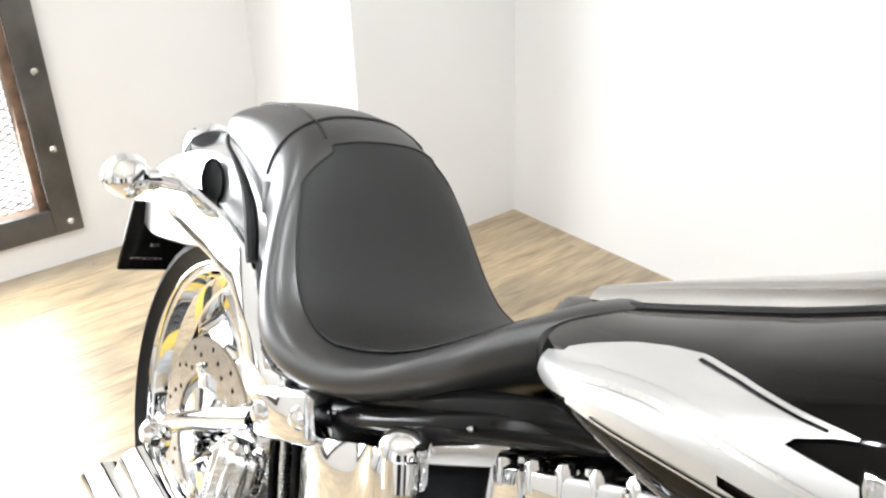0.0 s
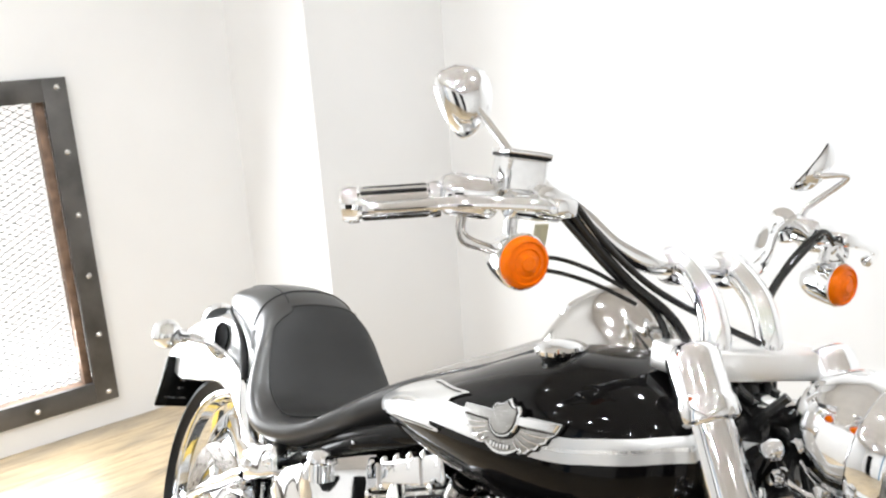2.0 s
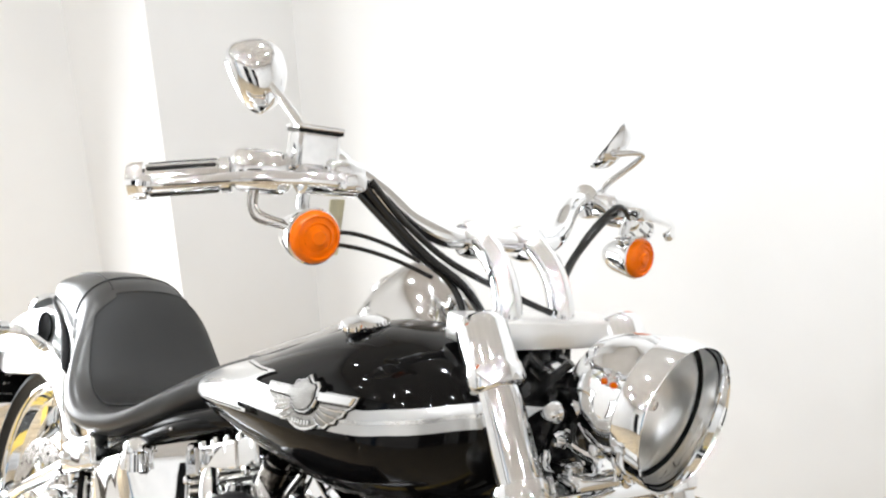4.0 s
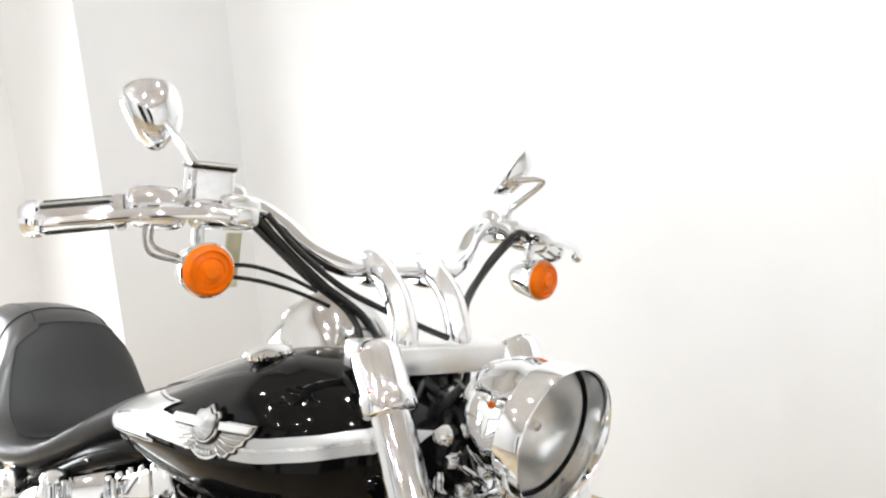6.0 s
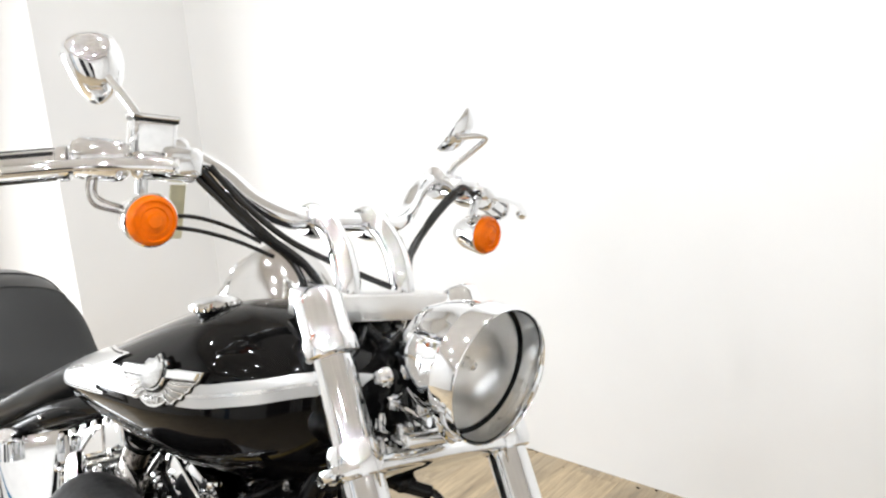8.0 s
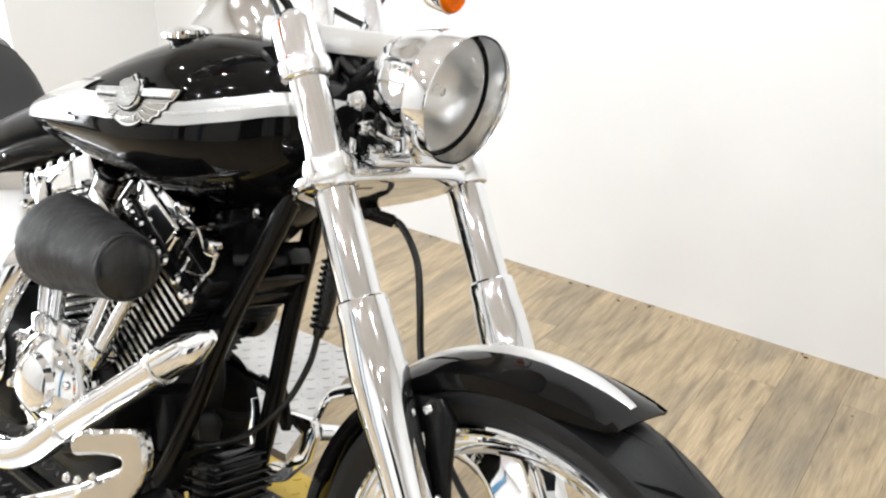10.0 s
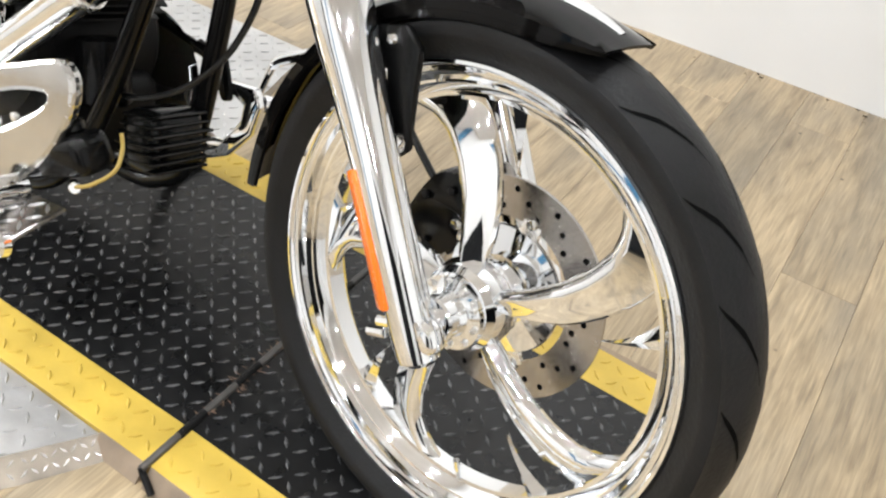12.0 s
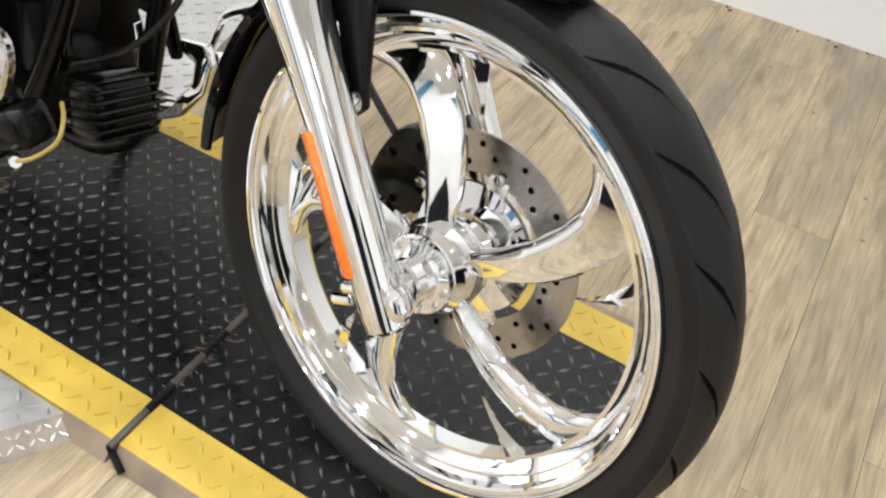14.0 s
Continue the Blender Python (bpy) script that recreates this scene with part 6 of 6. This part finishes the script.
bp("rear_exhaust", tube([(0.80, -0.09, 0.63), (0.815, -0.15, 0.625), (0.805, -0.195, 0.585), (0.775, -0.21, 0.49), (0.735, -0.212, 0.405), (0.65, -0.212, 0.36), (0.52, -0.212, 0.35)], [0.024, 0.028, 0.029, 0.029, 0.029, 0.029, 0.03], 22, 10), CHROME, "chrome rear exhaust pipe")
for a, b, r in (((0.62, -0.212, 0.262), (-0.03, -0.222, 0.264), 0.040), ((0.54, -0.212, 0.345), (0.06, -0.205, 0.347), 0.036)):
    L = (Vector(b) - Vector(a)).length
    bp("muffler", lathe([(0.028, 0.0), (0.034, 0.02), (r, 0.07), (r, L - 0.004), (r - 0.003, L), (r - 0.005, L - 0.004), (r - 0.005, L - 0.10), (0, L - 0.11)], 36, along(a, b)), CHROME, "long straight chrome muffler", smooth=40)
bp("exhaust_bracket", box(0.14, 0.03, 0.10, Matrix.Translation((0.45, -0.175, 0.31)), 0.008), CHROME)

# -- front fender --
FF = smooth_table([(76.5, 0.372, 0.12), (80, 0.373, 0.45), (86.5, 0.373, 0.8), (96, 0.374, 1.0), (115, 0.375, 1.0), (135, 0.376, 1.0), (155, 0.378, 1.0), (170, 0.380, 0.95), (179, 0.382, 0.8), (181.5, 0.383, 0.7)])
front_fender = arc_fender(1.735, 0.352, FF, 0.068, PAINT, "front_fender", "gloss black front fender with a silver crown stripe", STEER, 0.022, crown=0.012)
rings = []
for ang, rad, wd in FF:
    if 78 < ang < 178:
        a = radians(ang)
        d = Vector((math.cos(a), 0, math.sin(a)))
        rings.append([Vector((1.735, 0, 0.352)) + d * (rad + 0.0135 * wd - 0.010 * abs(y) ** 1.7 * wd + 0.0008) + Vector((0, y * 0.025 * min(1, wd + 0.02), 0)) for y in (-1, -0.66, -0.33, 0, 0.33, 0.66, 1)])
part("crown_stripe", loft(rings, False, False), SILVER, front_fender, "silver stripe along the crown", 60, STEER)
for s in (-1, 1):
    br = [(1.50, 0.595), (1.545, 0.642), (1.60, 0.660), (1.625, 0.642), (1.634, 0.56), (1.640, 0.527), (1.625, 0.510), (1.606, 0.522), (1.598, 0.56), (1.583, 0.605)]
    sp("fender_bracket", slab(br, 0.012, Matrix.Translation((0, s * 0.076, 0)), 0.004), BLACK, "black fender bracket", smooth=30)
    sp("bracket_bolt", lathe([(0, 0.012), (0.009, 0.010), (0.0125, 0.002), (0.013, 0)], 16, Matrix.Translation((1.622, s * 0.082, 0.530)) @ pose(0, 0, 0, -s * 90, 0, 0)), CHROME)
    for k in range(3):
        sp("bracket_bolt", lathe([(0, 0.006), (0.005, 0.005), (0.007, 0)], 12, Matrix.Translation((1.525 + 0.03 * k, s * 0.082, 0.605 + 0.017 * k)) @ pose(0, 0, 0, -s * 90, 0, 0)), CHROME)
# front caliper, behind the left leg
sp("front_caliper", slab(wrap_outline([(1.555, 0.36), (1.57, 0.42), (1.60, 0.458), (1.64, 0.455), (1.655, 0.41), (1.645, 0.355), (1.605, 0.328)], 4), 0.06, Matrix.Translation((0, 0.082, 0)), 0.010), BLACK, "black front brake caliper", smooth=40)
for x, z in ((1.585, 0.415), (1.625, 0.44), (1.60, 0.35)):
    sp("caliper_bolt", rod((x, 0.05, z), (x, 0.045, z), 0.006, 8), CAST)

# -- cables and hoses --
def hose(points, r, material=None, label="black control cable", steer=False, name="cable"):
    return bp(name, tube(points, r, 10, 8), material or HOSE, label, m=STEER if steer else None)


hose([(1.128, -0.215, 1.205), (1.14, -0.18, 1.17), (1.165, -0.13, 1.125), (1.205, -0.085, 1.085), (1.235, -0.06, 1.02), (1.24, -0.05, 0.93), (1.22, -0.045, 0.82)], 0.0062, label="black sheathed cable bundle", steer=True)
hose([(1.13, -0.205, 1.212), (1.15, -0.16, 1.165), (1.18, -0.10, 1.12), (1.225, -0.02, 1.085), (1.25, 0.02, 1.07)], 0.0045, steer=True)
hose([(1.125, -0.225, 1.20), (1.15, -0.15, 1.135), (1.18, -0.10, 1.095), (1.20, -0.085, 1.05), (1.20, -0.08, 0.97)], 0.0048, steer=True)
hose([(1.12, -0.265, 1.142), (1.135, -0.225, 1.145), (1.148, -0.18, 1.135), (1.165, -0.14, 1.118)], 0.0028, steer=True)
hose([(1.12, -0.268, 1.130), (1.14, -0.22, 1.128), (1.155, -0.17, 1.117), (1.175, -0.125, 1.10)], 0.0028, steer=True)
hose([(1.15, 0.225, 1.205), (1.16, 0.19, 1.19), (1.155, 0.15, 1.14), (1.175, 0.11, 1.10), (1.215, 0.085, 1.06), (1.24, 0.07, 1.0)], 0.0062, steer=True)
hose([(1.16, 0.25, 1.20), (1.165, 0.21, 1.215), (1.155, 0.165, 1.165), (1.165, 0.125, 1.11), (1.21, 0.06, 1.075)], 0.0045, steer=True)
hose([(1.262, 0.03, 1.02), (1.275, 0.02, 1.01), (1.30, -0.01, 0.98), (1.31, -0.03, 0.93), (1.30, -0.03, 0.88)], 0.007, steer=True)
hose([(1.265, -0.03, 1.02), (1.29, 0.0, 0.99), (1.33, 0.03, 0.95), (1.36, 0.02, 0.90)], 0.0075, steer=True)
# brake hose down to the caliper
hose([(1.335, 0.045, 0.805), (1.36, 0.05, 0.80), (1.395, 0.055, 0.76), (1.41, 0.06, 0.70), (1.425, 0.065, 0.62), (1.455, 0.068, 0.55), (1.504, 0.072, 0.485), (1.567, 0.075, 0.432), (1.59, 0.08, 0.415)], 0.0055, label="black front brake hose", steer=True)
sp("hose_joint", join(rod((1.30, 0.0, 0.815), (1.345, 0.048, 0.803), 0.010), box(0.03, 0.03, 0.02, Matrix.Translation((1.315, 0.02, 0.812)), 0.005)), BLACK)
# ribbed clutch cable boot and cable
boot = [Vector((1.262, 0.035, 0.735)), Vector((1.268, 0.036, 0.66)), Vector((1.262, 0.036, 0.60))]
b0 = bp("cable_boot", tube(boot, [0.008, 0.013, 0.0135, 0.011, 0.008], 14), HOSE, "ribbed rubber cable boot")
for k in range(11):
    q = k / 10
    c = boot[0].lerp(boot[2], 0.12 + 0.76 * q)
    part("rib", lathe([(0.010, -0.003), (0.0158, -0.0015), (0.0158, 0.0015), (0.010, 0.003)], 14, along(c, boot[2] + Vector((0, 0, -0.2)))), HOSE, b0)
hose([(1.262, 0.036, 0.605), (1.258, 0.033, 0.55), (1.240, 0.015, 0.48), (1.20, -0.01, 0.42), (1.148, -0.03, 0.383), (1.10, -0.04, 0.37)], 0.0052, label="black clutch cable")
hose([(1.262, 0.035, 0.73), (1.27, 0.03, 0.78), (1.28, 0.03, 0.83)], 0.0052)
# wires and lines round the engine
YELLOW_WIRE = mat("yellow_wire_sleeve", (0.36, 0.25, 0.06), 0.5, 0, 0.15, 30)
hose([(0.455, -0.12, 0.44), (0.465, -0.14, 0.41), (0.455, -0.14, 0.375), (0.43, -0.13, 0.35)], 0.004, YELLOW_WIRE, "yellow sleeved wire")
hose([(1.262, -0.17, 0.392), (1.290, -0.19, 0.385), (1.298, -0.205, 0.362), (1.275, -0.22, 0.335), (1.250, -0.225, 0.322)], 0.0027, YELLOW_WIRE, "yellow sleeved wire")
for k in range(3):
    hose([(0.40 + 0.02 * k, -0.12, 0.46), (0.42 + 0.02 * k, -0.15, 0.40), (0.46 + 0.01 * k, -0.14, 0.33), (0.50, -0.10, 0.27)], 0.006, CHROME if k == 1 else HOSE, "oil line")

# -- forward controls, regulator --
out = wrap_outline([(1.076, 0.416), (1.137, 0.446), (1.199, 0.474), (1.224, 0.474), (1.24, 0.455), (1.238, 0.412), (1.203, 0.342), (1.13, 0.271), (1.101, 0.285), (1.096, 0.33), (1.142, 0.368), (1.187, 0.408), (1.188, 0.424), (1.133, 0.406), (1.078, 0.382)], 3)
bp("brake_control_bracket", slab(out, 0.018, Matrix.Translation((0, -0.225, 0)), 0.006), DIM_CHROME, "large polished hook-shaped brake control bracket", smooth=0)
bp("brake_pedal_arm", tube([(0.838, -0.200, 0.157), (0.961, -0.200, 0.241), (1.071, -0.200, 0.313), (1.174, -0.200, 0.390)], [0.015, 0.015, 0.0145, 0.013], 18), CHROME, "polished brake pedal arm")
for p in ((1.065, -0.225, 0.338), (1.093, -0.225, 0.346), (1.128, -0.225, 0.367)):
    bp("link_bolt", lathe([(0, 0.007), (0.005, 0.006), (0.0075, 0.003), (0.008, 0)], 12, Matrix.Translation(p) @ Y90), CHROME)
bp("pedal_shaft", rod((1.12, -0.20, 0.255), (1.12, -0.30, 0.255), 0.022), CHROME)
for x, z in ((1.085, 0.25), (1.16, 0.238), (1.205, 0.235)):
    bp("control_nut", lathe([(0, 0.02), (0.012, 0.019), (0.02, 0.010), (0.021, 0)], 16, Matrix.Translation((x, -0.285, z)) @ Y90), CHROME)
CB = Matrix.Translation((1.10, -0.235, 0.222)) @ pose(0, 0, 0, 18.8, -10, 0)
control_base = bp("control_base", box(0.20, 0.10, 0.008, CB, 0.002, 1), STEEL, "tread-plate control mount", smooth=0)
tagged(part("tread", tread_grid(-0.095, 0.095, -0.045, 0.045, lambda u: 0.004, 0.0225), ALUPLATE, control_base, "", 0, CB), kind="stuff")
master = bp("master_cylinder", box(0.105, 0.06, 0.056, Matrix.Translation((1.212, -0.200, 0.348)) @ pose(0, 0, 0, 12, -26, 0), 0.018, 3), BLACK, "black rear brake master cylinder")
part("cap", lathe([(0, 0.010), (0.018, 0.0095), (0.022, 0.006), (0.022, -0.004)], 24, Matrix.Translation((1.205, -0.205, 0.382)) @ pose(0, 0, 0, 10, -26, 0)), BLACK, master)
part("fitting", rod((1.238, -0.215, 0.318), (1.256, -0.226, 0.323), 0.008, 12), CHROME, master)
RG = Matrix.Translation((1.160, 0.0, 0.318)) @ pose(0, 0, 0, 0, -14, 0) @ Matrix.Scale(0.88, 4)
reg = bp("regulator", box(0.085, 0.125, 0.115, RG, 0.025, 3), BLACK, "black finned voltage regulator")
for k in range(7):
    q = 1 - abs(k - 3) / 6.5
    part("fin", box(0.098 * q ** 0.35, 0.142 * q ** 0.3, 0.0055, RG @ Matrix.Translation((0.006, 0, -0.046 + 0.0155 * k)), 0.002, 1), BLACK, reg)
bp("oil_filter", rod((1.05, -0.02, 0.33), (1.02, -0.02, 0.43), 0.04, 28), BLACK)
hw = bp("horn_cover", lathe([(0, 0.035), (0.03, 0.032), (0.055, 0.018), (0.065, 0)], 32, Matrix.Translation((1.06, 0.07, 0.59)) @ pose(0, 0, 0, 0, 60, 0)), BLACK)
# left side: shifter, links and peg
lo = [(1.03, 0.215), (1.06, 0.208), (1.10, 0.230), (1.145, 0.290), (1.155, 0.345), (1.135, 0.372), (1.09, 0.365), (1.02, 0.352), (1.022, 0.335), (1.09, 0.343), (1.118, 0.335), (1.118, 0.300), (1.085, 0.258), (1.055, 0.250)]
bp("shift_bracket", slab(lo, 0.02, Matrix.Translation((0, 0.215, 0)), 0.005), CHROME, "polished shift control bracket", smooth=40)
bp("shift_lever", tube([(1.125, 0.23, 0.352), (1.135, 0.235, 0.40), (1.150, 0.235, 0.425), (1.20, 0.24, 0.455), (1.275, 0.25, 0.500)], 0.010, 12, flat=(0.7, 1.3)), CHROME, "polished shift lever")
bp("shift_peg", rod((1.275, 0.235, 0.50), (1.275, 0.31, 0.50), 0.013), HOSE)
bp("foot_peg", rod((1.14, 0.225, 0.345), (1.18, 0.32, 0.335), 0.016), CHROME)
bp("shift_rod", join(rod((0.92, 0.16, 0.425), (1.03, 0.19, 0.40), 0.007), rod((1.01, 0.185, 0.405), (1.05, 0.195, 0.395), 0.013)), BLACK, "black shift linkage rod")
bp("shift_link", slab(wrap_outline([(1.045, 0.41), (1.06, 0.415), (1.095, 0.345), (1.085, 0.33), (1.07, 0.335), (1.04, 0.395)], 3), 0.01, Matrix.Translation((0, 0.20, 0)), 0.003), BLACK)
bp("primary_cover", lathe([(0, 0.03), (0.06, 0.028), (0.10, 0.018), (0.115, 0)], 36, Matrix.Translation((0.93, 0.16, 0.33)) @ pose(0, 0, 0, -90, 0, 0) @ Matrix.Diagonal((1.1, 1, 1, 1))), CHROME, "chrome primary cover")
bp("side_stand", tube([(0.95, 0.13, 0.16), (0.93, 0.25, 0.10), (0.92, 0.34, 0.125)], 0.012, 12), BLACK, "black side stand folded out")
for p in ((1.174, -0.045, 0.772), (1.09, -0.045, 0.75), (0.837, -0.105, 0.768), (0.897, -0.105, 0.768), (0.936, -0.105, 0.769), (0.986, -0.103, 0.777)):
    bp("tank_bolt", lathe([(0, 0.008), (0.007, 0.007), (0.010, 0.0)], 16, Matrix.Translation(p) @ Y90), CHROME)
bp("neck_cover", slab([(1.02, 0.79), (1.22, 0.86), (1.235, 0.80), (1.16, 0.715), (1.08, 0.70)], 0.08, None, 0.01), BLACK, "black frame neck casting", smooth=30)

# -- dark crumbs swept along the foot of the wall --
grit_rng = random.Random(11)
grit = bmesh.new()
for k in range(70):
    u = 0.1 + 2.6 * grit_rng.random()
    v = V1 - 0.004 - 0.07 * grit_rng.random() ** 3
    r = 0.0010 + 0.0026 * grit_rng.random() ** 2
    bmesh.ops.create_icosphere(grit, subdivisions=1, radius=r, matrix=Matrix.Translation((u, v, r * 0.5)) @ Matrix.Diagonal((1 + 2 * grit_rng.random(), 1, 0.6, 1)))
crumbs = link("floor_grit", grit, mat_shade_grit, smooth=0)
crumbs.matrix_world = ROOM
tagged(crumbs, "dark crumbs of dirt along the foot of the wall", "dirt", kind="stuff")
